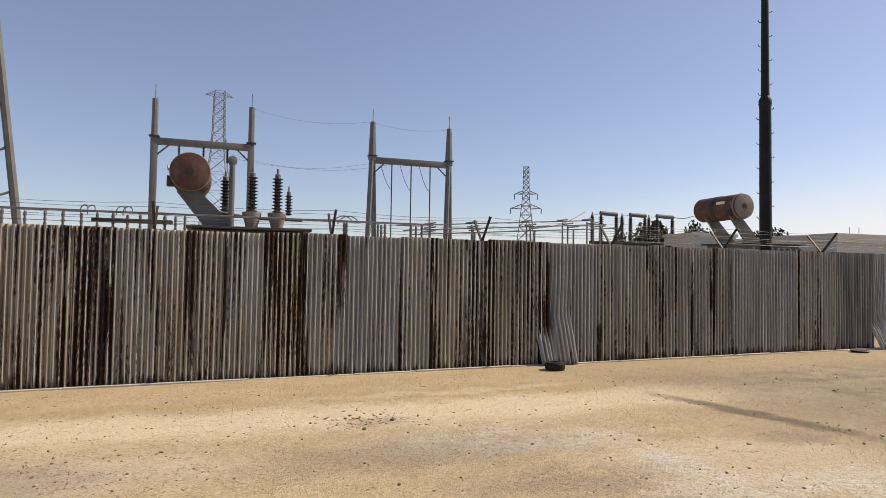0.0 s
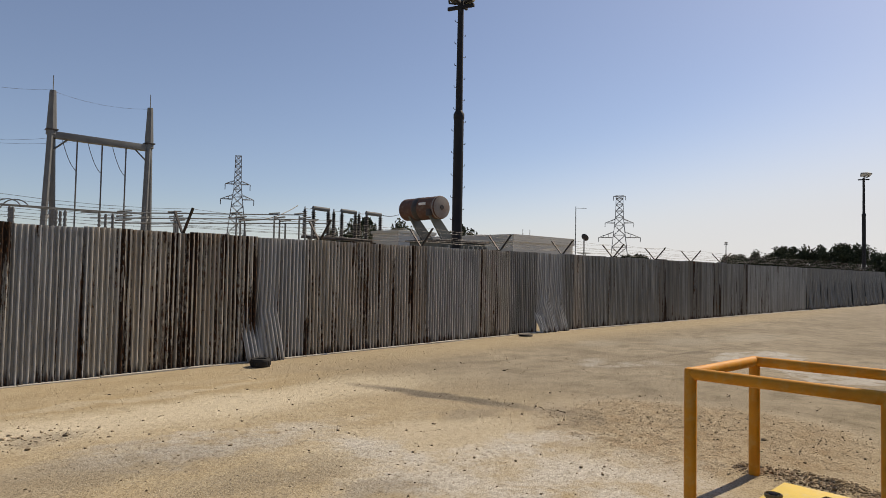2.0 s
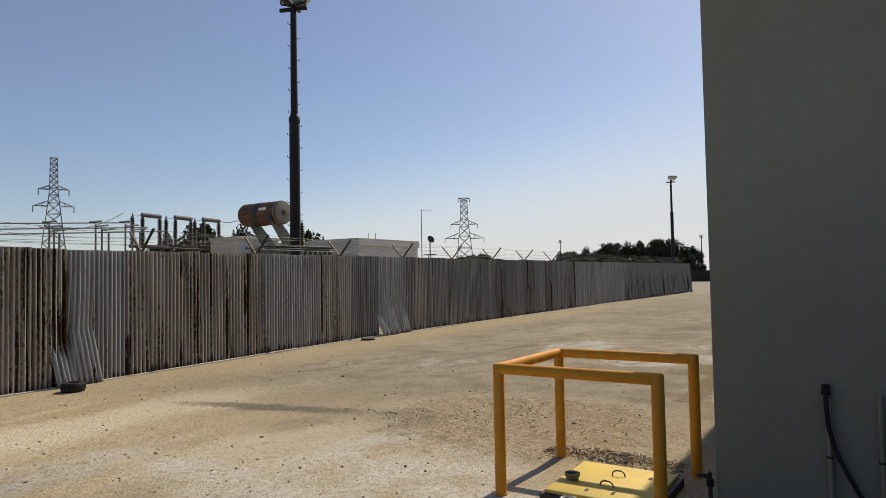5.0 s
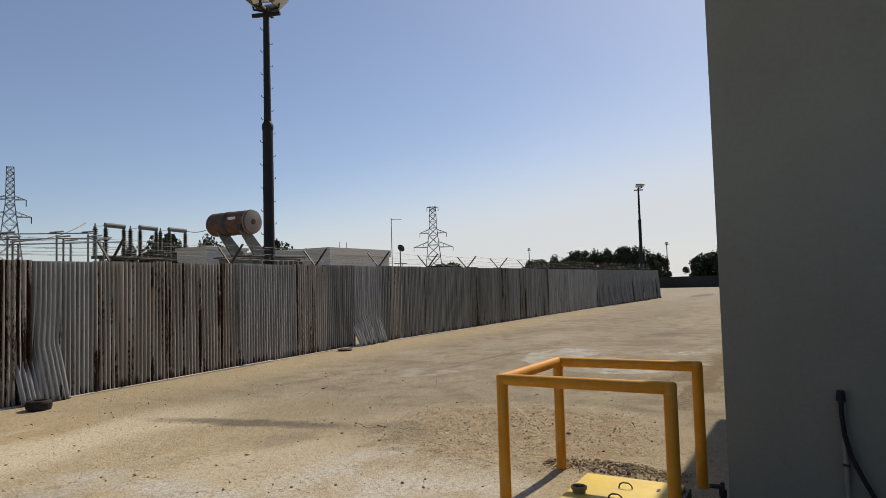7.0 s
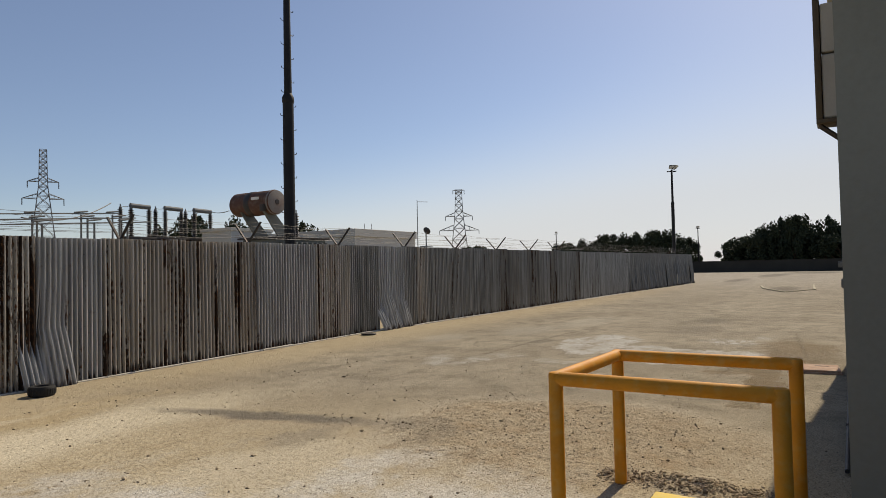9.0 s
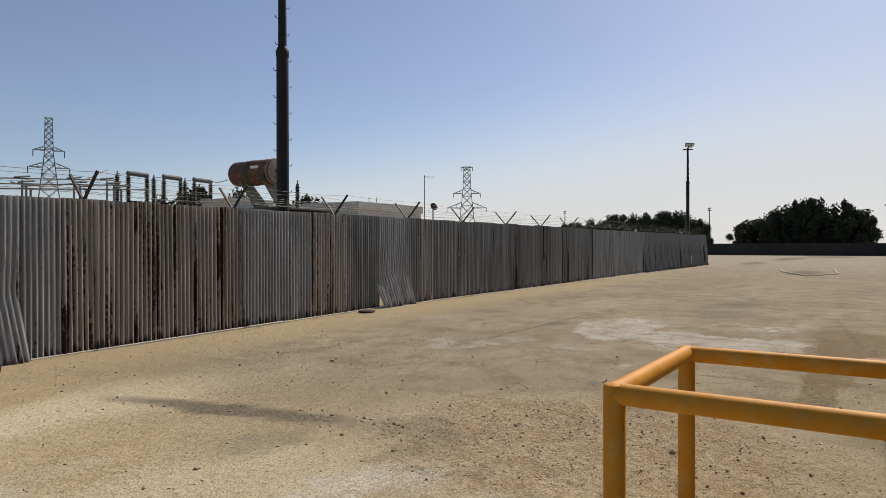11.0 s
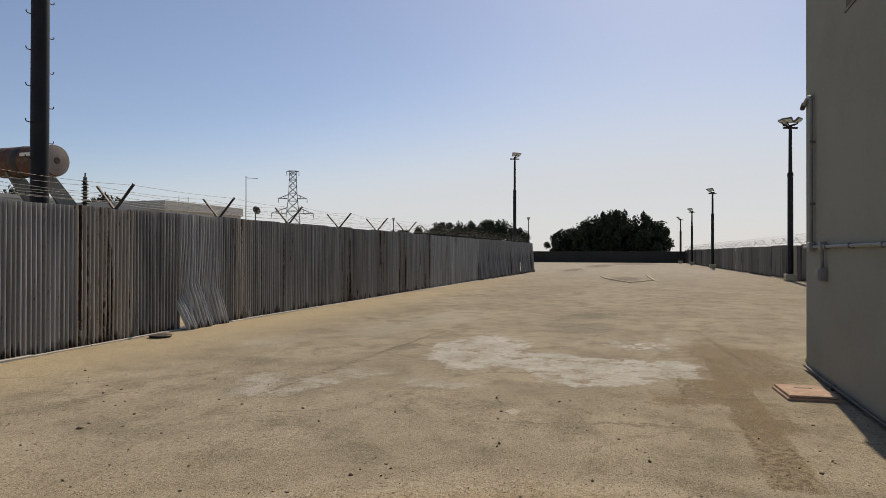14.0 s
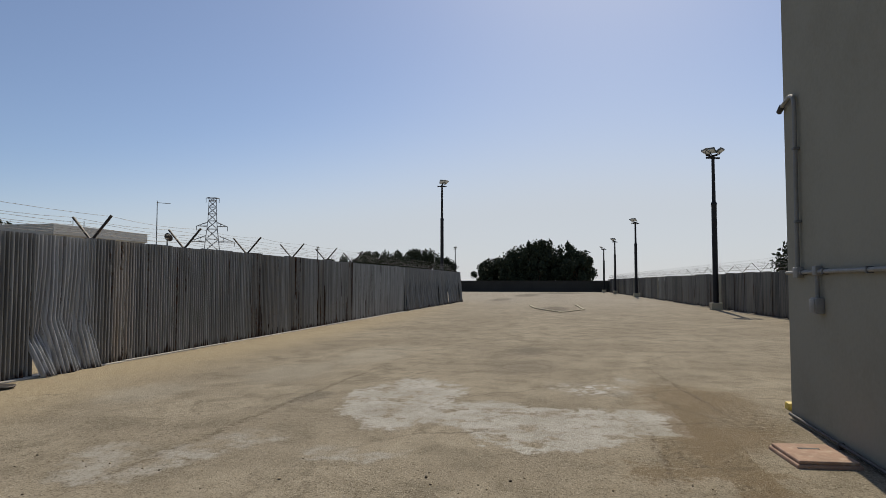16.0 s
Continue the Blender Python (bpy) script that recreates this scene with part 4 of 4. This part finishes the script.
flood_pole((12.69, 13.5, 0), ((20, -50), (110, -50), (200, -50), (290, -50)), 6.27, 9.65)
flood_pole((62.4, 14.72, 0), ((200, -45), (250, -50)), 7.2, 10.35)
flood_pole((44.4, -4.6, 0), ((60, -55), (150, -55), (105, -60), (240, -55)), top=8.8)
flood_pole((76.0, -3.35, 0), ((60, -55), (150, -55)), 5.5, 7.9)
flood_pole((98.0, -2.7, 0), ((60, -55), (150, -55)), 5.2, 7.3, steps=False)
flood_pole((109.0, -1.75, 0), ((60, -55),), 4.8, 6.8, steps=False)
flood_pole((148.0, 28.6, 0), ((200, -50), (20, -50)), steps=False)
flood_pole((142.0, 58.8, 0), ((200, -50), (20, -50)), steps=False)

# ---- far boundary ----
RF0, RF1 = Vector((26.0, -5.9, 0)), Vector((112.0, -2.6, 0))
rd = (RF1 - RF0)
rl, ra = rd.length, math.degrees(math.atan2(rd.y, rd.x))
rf = thing("sheet_fence", RF0, "grey sheet metal boundary fence with barbed wire arms", "fence", turn=ra)
rng = random.Random(5)
x = 0.0
panel = {k: corrugated("sheet", 2.05, 0.016, mat=k) for k in ("boundary", "dark_sheet", "tan_sheet", "dull")}
while x < rl:
    wide = rng.choice((0.8, 1.1, 1.42, 1.42, 2.1))
    pick = rng.choice(("boundary", "boundary", "boundary", "boundary", "dark_sheet", "dark_sheet", "tan_sheet", "dull"))
    s = part("panel", panel[pick], pick, rf)
    s.matrix_basis = pose(x + wide, rng.uniform(-0.03, 0.03), rng.uniform(-0.03, 0.03), 0, rng.uniform(-0.6, 0.6), 180) @ Matrix.Diagonal((wide / 0.68, 1, 1, 1))
    x += wide
ax = [1.2 + 2.9 * k for k in range(int(rl / 2.9))]
for a in ax:
    part("post", tube(B(), (a, -0.06, 0), (a, -0.06, 2.1), 0.03, 6), "dark_steel", rf)
    for sgn in (-1, 1):
        s = part("bracket_arm", box(B(), (-0.02, -0.008, 0), (0.02, 0.008, 0.58)), "dark_steel", rf)
        s.matrix_basis = pose(a, -0.06, 2.05, -sgn * 42, 0, 0)
for sgn in (-1, 1):
    for t in (0.2, 0.38, 0.56):
        pts = [(a, -0.06 + sgn * t * 0.67, 2.05 + t * 0.74) for a in ax]
        part("barbed_wire", pipe_run(B(), pts, 0.004, 4), "wire", rf)
coilpts = []
for k in range(int(rl / 0.5) * 8):
    a = 2 * math.pi * k / 8
    coilpts.append((k * 0.5 / 8, -0.06 + 0.26 * math.cos(a), 2.42 + 0.26 * math.sin(a)))
part("razor_coil", pipe_run(B(), coilpts, 0.002, 3), "wire", rf)
tagged(part("wall_far", box(B(), (112.0, -80, 0), (112.3, 130, 1.75)), "dark_wall", None, "", False), "long dark block boundary wall", "wall", kind="structure")
tagged(part("wall_coping", box(B(), (111.95, -80, 1.75), (112.35, 130, 1.83)), "dark_wall", None, "", False), "coping of the dark boundary wall", "wall", kind="structure")
bm = B()
q = [(48.6, 6.1), (44.3, 5.5), (39.2, 3.95), (42.7, 2.72), (50.2, 3.1)]
for (x0, y0), (x1, y1) in zip(q, q[1:]):
    d = Vector((x1 - x0, y1 - y0, 0)).normalized() * 0.06
    s = Vector((-d.y, d.x, 0))
    lo = [Vector((x0, y0, 0.02)) - s, Vector((x1, y1, 0.02)) - s, Vector((x1, y1, 0.02)) + s, Vector((x0, y0, 0.02)) + s]
    vs = [bm.verts.new(v) for v in lo] + [bm.verts.new(v + Vector((0, 0, 0.03))) for v in lo]
    for f in ((0, 3, 2, 1), (4, 5, 6, 7), (0, 1, 5, 4), (1, 2, 6, 5), (2, 3, 7, 6), (3, 0, 4, 7)):
        bm.faces.new([vs[j] for j in f])
tagged(part("edging", bm, "edge", None, "", False), "white edging round a patch of dark ground", "edging", kind="structure")


# ---- substation ----
def insulator(parent, at, high, r=0.12, name="insulator", sheds=10, lean=(0, 0)):
    prof = [(r * 0.45, 0)]
    for k in range(sheds):
        z0, z1 = k / sheds * high, (k + 1) / sheds * high
        prof += [(r * 0.5, z0 + 0.1 * (z1 - z0)), (r, z0 + 0.45 * (z1 - z0)), (r * 0.95, z0 + 0.55 * (z1 - z0)), (r * 0.5, z0 + 0.8 * (z1 - z0))]
    prof += [(r * 0.45, high)]
    o = part(name, lathe(B(), prof, 12), "porcelain", parent)
    o.matrix_basis = pose(*at, lean[0], lean[1], 0)
    part("cap", lathe(B(), [(r * 0.5, high), (r * 0.5, high + 0.1), (r * 0.2, high + 0.14), (r * 0.2, high + 0.3)], 10), "steel", o)
    return o


def transformer(at, turn, label):
    t = thing("power_transformer", at, label, "transformer", group="transformers", turn=turn)
    part("tank", box(B(), (-1.9, -1.3, 0.4), (1.9, 1.3, 3.1), 0.06), "fin", t, "", False)
    part("deck", box(B(), (-2.1, -1.5, 3.1), (2.1, 1.5, 3.2), 0.02), "dark_steel", t, "", False)
    part("plinth", box(B(), (-2.3, -1.7, -0.4), (2.3, 1.7, 0.4), 0.02), "concrete", t, "", False)
    for k in range(9):
        part("radiator_fin", box(B(), (-1.7 + k * 0.4, -1.75, 0.7), (-1.55 + k * 0.4, -1.3, 2.9), 0.02), "fin", t)
    return t


# transformer nearer the way's start: its round tank end faces the yard
tr = transformer((0.35, 25.2, 0), 0, "grey power transformer with a rusty round conservator tank")
cy = Matrix.Translation((-2.0, -1.5, 5.0)) @ Matrix.Rotation(radians(-90), 4, "X")
con = part("conservator", lathe(B(), [(0.57, 0.0), (0.63, 0.04), (0.645, 0.1), (0.645, 2.9), (0.6, 3.0)], 32, cy), "rust_tank", tr, "rusty red oxide painted conservator tank")
part("flange", lathe(B(), [(0.645, 0.08), (0.665, 0.1), (0.665, 0.15), (0.645, 0.17)], 32, cy), "grey_tank", con)
part("band", lathe(B(), [(0.645, 1.45), (0.66, 1.47), (0.66, 1.85), (0.645, 1.87)], 32, cy), "dark_steel", con)
part("name_plate", box(B(), (-2.765, -0.95, 5.12), (-2.73, -0.4, 5.26), 0.004), "white", con, "white plate on the tank", False)
part("gauge", lathe(B(), [(0.13, -0.06), (0.14, -0.02), (0.14, 0.02), (0.06, 0.03)], 18, cy), "dark_steel", con)
for sy in (-1.1, 0.6):
    bm = B()
    vs = [bm.verts.new(v) for v in ((-2.55, sy, 4.55), (-1.75, sy, 4.45), (-0.5, sy, 3.2), (-1.5, sy, 3.2))]
    ws = [bm.verts.new(v.co + Vector((0, 0.12, 0))) for v in vs]
    bm.faces.new(vs), bm.faces.new(ws[::-1])
    for k in range(4):
        bm.faces.new((vs[k], vs[(k + 1) % 4], ws[(k + 1) % 4], ws[k]))
    part("bracket", bm, "fin", tr, "grey slanted tank bracket", False)
part("relay_box", box(B(), (-2.74, -1.3, 4.5), (-2.52, -1.0, 4.85), 0.02), "dark_steel", tr)
t2 = tagged(copy_thing(tr, pose(26.45, 27.9, 0.36)), "power transformer with a long rusty conservator tank on brackets")
for owner, paint, words in ((con, "rust_tank", "rusty tank end plate"), (next(c for c in t2.children if c.name.startswith("conservator")), "grey_tank", "faded grey tank end plate")):
    part("end_plate", lathe(B(), [(0.6, -0.02), (0.625, -0.012), (0.6, 0.01)], 32, cy), paint, owner, words)
insulator(t2, (0.0, -0.9, 3.2), 1.25, 0.16, "bushing", 9)
for bx, by in ((0.05, -0.9), (0.92, -0.9), (-0.85, 0.5)):
    part("turret", lathe(B(), [(0.2, 3.2), (0.22, 3.3), (0.33, 3.68), (0.33, 3.75)], 18, Matrix.Translation((bx, by, 0))), "grey_tank", tr)
    insulator(tr, (bx, by, 3.75), 1.3, 0.2, "bushing", 11)
for bx in (1.32,):
    insulator(tr, (bx, -0.9, 3.7), 0.75, 0.14, "bushing", 7)
part("vent_pipe", tube(B(), (-0.65, -1.2, 3.2), (-0.65, -1.2, 5.45), 0.1, 14), "steel", tr)
part("vent_head", lathe(B(), [(0.08, -0.09), (0.16, -0.07), (0.16, 0.07), (0.08, 0.09)], 16, Matrix.Translation((-0.65, -1.2, 5.5)) @ Matrix.Rotation(radians(80), 4, "X")), "steel", tr)
part("pipework", pipe_run(B(), [(-2.1, -0.2, 4.5), (-2.0, -0.2, 3.9), (-0.6, -0.2, 3.7), (0.2, -0.2, 3.6), (1.9, -0.2, 3.6)], 0.06), "fin", tr)

# insulator bays
for k, (xa, xb) in enumerate(((24.81, 26.07), (27.26, 28.5), (29.55, 30.89))):
    d = thing("disconnector", ((xa + xb) / 2, 40.0, 0), "switchgear bay of dark post insulators joined by a grey tube", "insulators", group="switchgear bays")
    h = (xb - xa) / 2
    part("beam", box(B(), (-h - 0.8, -0.3, 3.95), (h + 0.4, 0.3, 4.15), 0.02), "dark_steel", d)
    for lx in (-h - 0.3, h + 0.2):
        part("leg", box(B(), (lx - 0.1, -0.1, 0), (lx + 0.1, 0.1, 3.95), 0.01), "steel", d)
    for lx in (-h, h, -h - 0.72):
        insulator(d, (lx, 0, 4.15), 1.75, 0.19, "post_insulator", 13)
    part("tube", tube(B(), (-h - 0.05, 0, 6.15), (h + 0.05, 0, 6.1), 0.15, 14), "steel", d)
    part("drop_wire", pipe_run(B(), sag((-h - 0.72, 0, 6.1), (-h - 0.05, 0, 6.15), 0.08, 6), 0.015, 4), "wire", d)


def gantry(x0, x1, y, high, beam, aframe, label, splay=0.55):
    g = thing("steel_gantry", ((x0 + x1) / 2, y, 0), label, "gantry", group="steel gantries")
    h = (x1 - x0) / 2
    for s in (-1, 1):
        cxp = s * h
        if aframe:
            for q in (-1, 1):
                part("column", tube(B(), (cxp + q * splay, q * 0.9, 0), (cxp + q * 0.07, q * 0.1, beam + 0.3), 0.2, 8, 0.17), "steel", g)
            for z in (2.0, 4.0, 6.0, 8.0):
                f = 1 - z / (beam + 0.3)
                part("brace", bar(B(), (cxp - splay * f, -0.9 * f, z), (cxp + splay * f, 0.9 * f, z + 1.2), 0.08), "steel", g)
            part("head", tube(B(), (cxp, 0, beam), (cxp, 0, high), 0.3, 8, 0.18), "steel", g)
        else:
            part("column", box(B(), (cxp - 0.2, -0.2, 0), (cxp + 0.2, 0.2, beam + 0.3), 0.02), "steel", g)
            part("head", tube(B(), (cxp, 0, beam + 0.3), (cxp, 0, high), 0.2, 8, 0.18), "steel", g)
        part("flange", box(B(), (cxp - 0.3, -0.3, beam + 0.25), (cxp + 0.3, 0.3, beam + 0.33), 0.01), "dark_steel", g)
        part("knee_brace", bar(B(), (cxp, 0, beam - 1.0), (cxp - s * 0.9, 0, beam - 0.15), 0.07), "steel", g)
        part("spike", tube(B(), (cxp, 0, high), (cxp, 0, high + 0.9), 0.025, 6), "steel", g)
    part("beam", box(B(), (-h, -0.22, beam - 0.2), (h, 0.22, beam + 0.2), 0.02), "steel", g)
    for k in (-0.5, 0.0, 0.5):
        if aframe:
            part("dropper", tube(B(), (k * h, 0, 4.0), (k * h, 0, beam - 0.2), 0.045, 6), "wire", g)
            part("jumper", pipe_run(B(), sag((k * h - 0.8, 0, beam - 0.25), (k * h, 0, beam - 2.0), 0.3, 8), 0.02, 4), "wire", g)
        else:
            insulator(g, (k * h, 0, beam - 1.1), 0.9, 0.09, "string_insulator", 9)
    return g


gantry(-4.7, 1.07, 44, 12.3, 9.65, False, "grey steel portal gantry with a cross beam")
gantry(9.11, 14.71, 44, 12.1, 9.45, True, "grey steel gantry on splayed legs with hanging droppers")
gantry(-18.4, -10.75, 34, 17.0, 14.4, True, "grey steel gantry on widely splayed lattice legs", 1.7)

# tube busbars on posts
bus = thing("busbar", (0, 20, 0), "grey tube busbars on slim steel posts and insulators", "busbar")
for yy, z in ((0, 3.25), (1.3, 3.32), (2.6, 3.45)):
    part("tube", tube(B(), (-9.5, yy, z), (6.2, yy, z), 0.016, 8), "steel", bus)
for xx in (-6.0, -4.6, -3.4, -2.1, 3.0, 4.2, 5.4):
    for yy, z in ((0, 3.2), (1.3, 3.27), (2.6, 3.4)):
        part("post", tube(B(), (xx + yy * 0.15, yy, 0), (xx + yy * 0.15, yy, z - 0.45), 0.035, 8), "steel", bus)
        part("insulator", lathe(B(), [(0.03, z - 0.45), (0.05, z - 0.4), (0.03, z - 0.33), (0.05, z - 0.25), (0.03, z - 0.18), (0.05, z - 0.1), (0.03, z)], 10, Matrix.Translation((xx + yy * 0.15, yy, 0))), "steel", bus)
for xx in (-4.3, -4.12, -3.36, -3.18, 3.04, 3.22):
    part("loop", pipe_run(B(), [(xx + 0.2 * math.cos(a), 0.4 + 1.3 * a / 3.14, 3.28 + 0.2 * math.sin(a)) for a in np.linspace(0, 3.14, 13)], 0.016, 6), "steel", bus)
part("tray", box(B(), (-3.9, -0.2, 2.95), (-1.9, 0.2, 3.05), 0.01), "dark_steel", bus)
bus2 = thing("busbar", (15, 32, 0), "sloping grey tube busbars on slim steel posts", "busbar")
for k, (yy, z) in enumerate(((0, 4.2), (1.5, 4.5), (3.0, 4.85))):
    part("tube", tube(B(), (-6.5, yy, z - 0.55), (6.0, yy, z + 0.25), 0.032, 8), "steel", bus2)
    for xx in (-5.5, -3.0, 0.5, 2.9, 4.6):
        zz = z + xx * 0.064 - 0.14
        part("post", tube(B(), (xx + k * 0.5, yy, 0), (xx + k * 0.5, yy, zz), 0.05, 8), "steel", bus2)
        part("saddle", bar(B(), (xx + k * 0.5 - 0.35, yy, zz + 0.1), (xx + k * 0.5 + 0.35, yy, zz + 0.2), 0.06), "steel", bus2)

lines = thing("overhead_wires", (0, 44, 12), "thin overhead line wires between the gantries", "wires")
for a, c, s in (((0.86, 0, 0.3), (8.95, 0, 0.1), 0.5), ((-1.0, 0, -2.6), (11.0, 0, -2.6), 0.9), ((-2.0, 0, -2.6), (9.3, 0, -2.7), 0.8), ((8.95, 0, 0.1), (14.5, 0, 0.0), 0.3)):
    part("wire", pipe_run(B(), sag(a, c, s), 0.007, 4), "wire", lines)
part("wire", pipe_run(B(), sag((16, -9.0, -7.4), (22.9, -5.0, -5.9), 0.5), 0.03, 4), "wire", lines)
part("wire", pipe_run(B(), sag((29.9, -5, -5.9), (23.5, -15, -7.0), 0.15), 0.02, 4), "wire", lines)


def lattice_tower(at, high, foot, head, arms, label, turn=0.0, w=0.2, strings=True):
    t = thing("lattice_tower", at, label, "pylon", group="lattice towers", turn=turn)
    waist = high * 0.72
    half = lambda z: (foot + (head * 1.25 - foot) * min(1.0, z / waist) if z < waist else head * 1.25 + (head - head * 1.25) * (z - waist) / (high - waist)) / 2
    levels = [0.0]
    while levels[-1] < high - 0.8:
        levels.append(min(high, levels[-1] + max(1.5, half(levels[-1]) * 1.7)))
    corners = ((-1, -1), (1, -1), (1, 1), (-1, 1))
    P = lambda z, c: Vector((c[0] * half(z), c[1] * half(z), z))
    for c in corners:
        b = B()
        for z0, z1 in zip(levels, levels[1:]):
            bar(b, P(z0, c), P(z1, c), w)
        part("leg", b, "tower", t, "", False)
    for c, d in zip(corners, corners[1:] + corners[:1]):
        b = B()
        for z0, z1 in zip(levels, levels[1:]):
            bar(b, P(z0, c), P(z1, d), w * 0.55), bar(b, P(z0, d), P(z1, c), w * 0.55), bar(b, P(z1, c), P(z1, d), w * 0.5)
        part("bracing", b, "tower", t, "", False)
    for z, arm in arms:
        for s in (-1, 1):
            b = B()
            tip = Vector((s * arm, 0, z))
            for y in (-1, 1):
                bar(b, P(z, (s, y)), tip, w * 0.7), bar(b, P(min(high, z + arm * 0.28), (s, y)), tip, w * 0.6)
                for f in (0.33, 0.66):
                    bar(b, P(z, (s, y)).lerp(tip, f), P(min(high, z + arm * 0.28), (s, y)).lerp(tip, f), w * 0.45)
            ar = part("crossarm", b, "tower", t, "", False)
            if strings:
                part("insulator_string", tube(B(), tip, tip - Vector((0, 0, 1.6)), 0.12, 6), "porcelain", ar)
    return t


lattice_tower((-1.6, 123.4, 0), 34, 7.5, 1.7, ((33.2, 2.4), (25.0, 1.5)), "tall grey steel lattice power pylon", 8, 0.1, False)
lattice_tower((82.2, 168.3, 0), 33.6, 7.5, 1.5, ((25.0, 3.3), (20.8, 4.4)), "grey lattice power pylon with two pairs of arms", 154, 0.17)
lattice_tower((215.2, 128.5, 0), 31.7, 8, 2.4, ((31.6, 2.2), (21.5, 5.2), (16.0, 7.6)), "distant grey lattice power pylon with wide arms", 121, 0.2)

# ---- substation control building ----
cb = thing("control_building", (34.3, 30.5, 0), "low cream flat-roofed control building behind the fence", "building")
part("wall", box(B(), (-3.2, -3.8, 0), (3.3, 3.8, 3.75)), "cream", cb, "", False)
part("parapet", box(B(), (-3.3, -3.9, 3.75), (3.4, 3.9, 4.24), 0.02), "cream", cb, "", False)
part("roof_vent", box(B(), (1.6, 0.0, 4.2), (2.1, 0.5, 4.5), 0.02), "steel", cb)
for dx in (1.2, 2.0):
    part("antenna", tube(B(), (dx, -1.0, 4.2), (dx, -1.0, 4.9), 0.02, 6), "wire", cb)
kb2 = thing("kiosk", (31.2, 37.5, 0), "small low cream kiosk building", "building")
part("wall", box(B(), (-1.8, -1.5, 0), (1.8, 1.5, 4.5)), "cream", kb2, "", False)
part("roof", box(B(), (-1.9, -1.6, 4.5), (1.9, 1.6, 4.72), 0.02), "coping", kb2, "", False)
ms = thing("antenna_mast", (66, 45.9, 0), "thin tall antenna mast", "mast")
part("pole", tube(B(), (0, 0, 0), (0, 0, 10.1), 0.07, 8, 0.04), "steel", ms)
part("boom", tube(B(), (-0.1, 0, 9.9), (1.4, -0.6, 9.95), 0.03, 6), "steel", ms)
ds = thing("dish_mast", (68, 46.0, 0), "short mast with a small dark dish", "mast")
part("pole", tube(B(), (0, 0, 0), (0, 0, 6.2), 0.08, 8), "steel", ds)
part("dish", lathe(B(), [(0.05, 0), (0.4, 0.12), (0.5, 0.25), (0.46, 0.25), (0.05, 0.06)], 16, Matrix.Translation((0, 0, 6.3)) @ Matrix.Rotation(radians(60), 4, "Y")), "dark_steel", ds)
for sx in (-0.4, 0.4):
    part("stay", bar(B(), (sx, 0, 4.4), (sx, 0, 0), 0.06), "steel", ds)
part("platform", box(B(), (-0.6, -0.6, 4.4), (0.6, 0.6, 4.5)), "steel", ds)


# ---- trees ----
def tree_mesh(seed, leaves, high=1.0):
    """Unit tree: crown of leaf blades round many limbs' ends. Returns trunk bmesh and crown data."""
    rg = np.random.RandomState(seed)
    lobes = []
    for k in range(34):
        a, rr = rg.uniform(0, 6.28), rg.uniform(0.05, 0.46)
        z = rg.uniform(0.2, 0.93 - 0.5 * rr)
        lobes.append((np.array([rr * math.cos(a), rr * math.sin(a), z]), rg.uniform(0.06, 0.125)))
    b = B()
    tube(b, (0, 0, 0), (0.01, 0.01, 0.4), 0.03, 8, 0.02)
    for c, r in lobes:
        base = Vector((0.01, 0.01, rg.uniform(0.12, 0.38)))
        m = base.lerp(Vector(c), 0.5) + Vector((0, 0, 0.03))
        tube(b, base, m, 0.013, 6, 0.009), tube(b, m, Vector(c), 0.009, 5, 0.004)
    vs, fs = [], []
    per = leaves // len(lobes)
    for c, r in lobes:
        for _ in range(per):
            d = rg.normal(size=3)
            d /= np.linalg.norm(d)
            p = c + d * r * rg.uniform(0.1, 1.5) ** 0.8 * np.array([1, 1, 1.1])
            u = rg.normal(size=3)
            u /= np.linalg.norm(u)
            w = np.cross(u, rg.normal(size=3))
            w /= np.linalg.norm(w)
            s = rg.uniform(0.016, 0.04)
            k = len(vs)
            vs += [(p - u * s).tolist(), (p + w * s * 0.55).tolist(), (p + u * s).tolist(), (p - w * s * 0.55).tolist()]
            fs.append((k, k + 1, k + 2, k + 3))
    return b, mesh_of("crown", vs, fs, "leaf")


tree_kinds = []
for sd in (11, 23, 37):
    tb, crown = tree_mesh(sd, 9000)
    me = bpy.data.meshes.new("trunk")
    tb.to_mesh(me)
    tb.free()
    me.materials.append(M["bark"])
    tree_kinds.append((me, crown))


def tree(x, y, high, wide, k, turn, label="dense dark green broadleaf tree"):
    t = thing("tree", (x, y, 0), label, "tree", group="trees", turn=turn)
    for nm, me in zip(("trunk", "crown"), tree_kinds[k % 3]):
        o = part(nm, me, "leaf", t, "", False)
        o.matrix_basis = Matrix.Diagonal((wide, wide, high, 1))
    return t


rng = random.Random(21)
for k in range(8):
    tree(124 + rng.uniform(-2, 4), 2.0 + k * 2.35, (8.2, 9.6, 8.4, 10.6, 9.8, 8.0, 7.0, 6.0)[k], rng.uniform(6.2, 8.0), k, rng.uniform(0, 360), "dark green tree in a clump behind the boundary wall")
for k in range(9):
    tree(150 + rng.uniform(-3, 3), 31.5 + k * 3.5, (7.8, 9.0, 10.4, 9.6, 8.8, 9.8, 8.6, 8.0, 7.2)[k], rng.uniform(7.0, 9.0), k + 1, rng.uniform(0, 360), "dark green tree in a row beyond the fence")
for x, y, h, w in ((46, 62, 8.8, 7.5), (50, 61, 8.0, 6.2), (44, 66, 7.0, 6), (58, 71, 7.6, 6), (52, 51, 7.6, 6.2), (54, 53, 6.5, 5), (120, 72, 6.8, 8), (126, 70, 7.2, 8), (118, 66, 6.6, 7), (150, 59, 8, 9), (64, -16, 6.0, 6.0)):
    tree(x, y, h, w, int(x), rng.uniform(0, 360), "dark green tree standing behind the boundary fence")
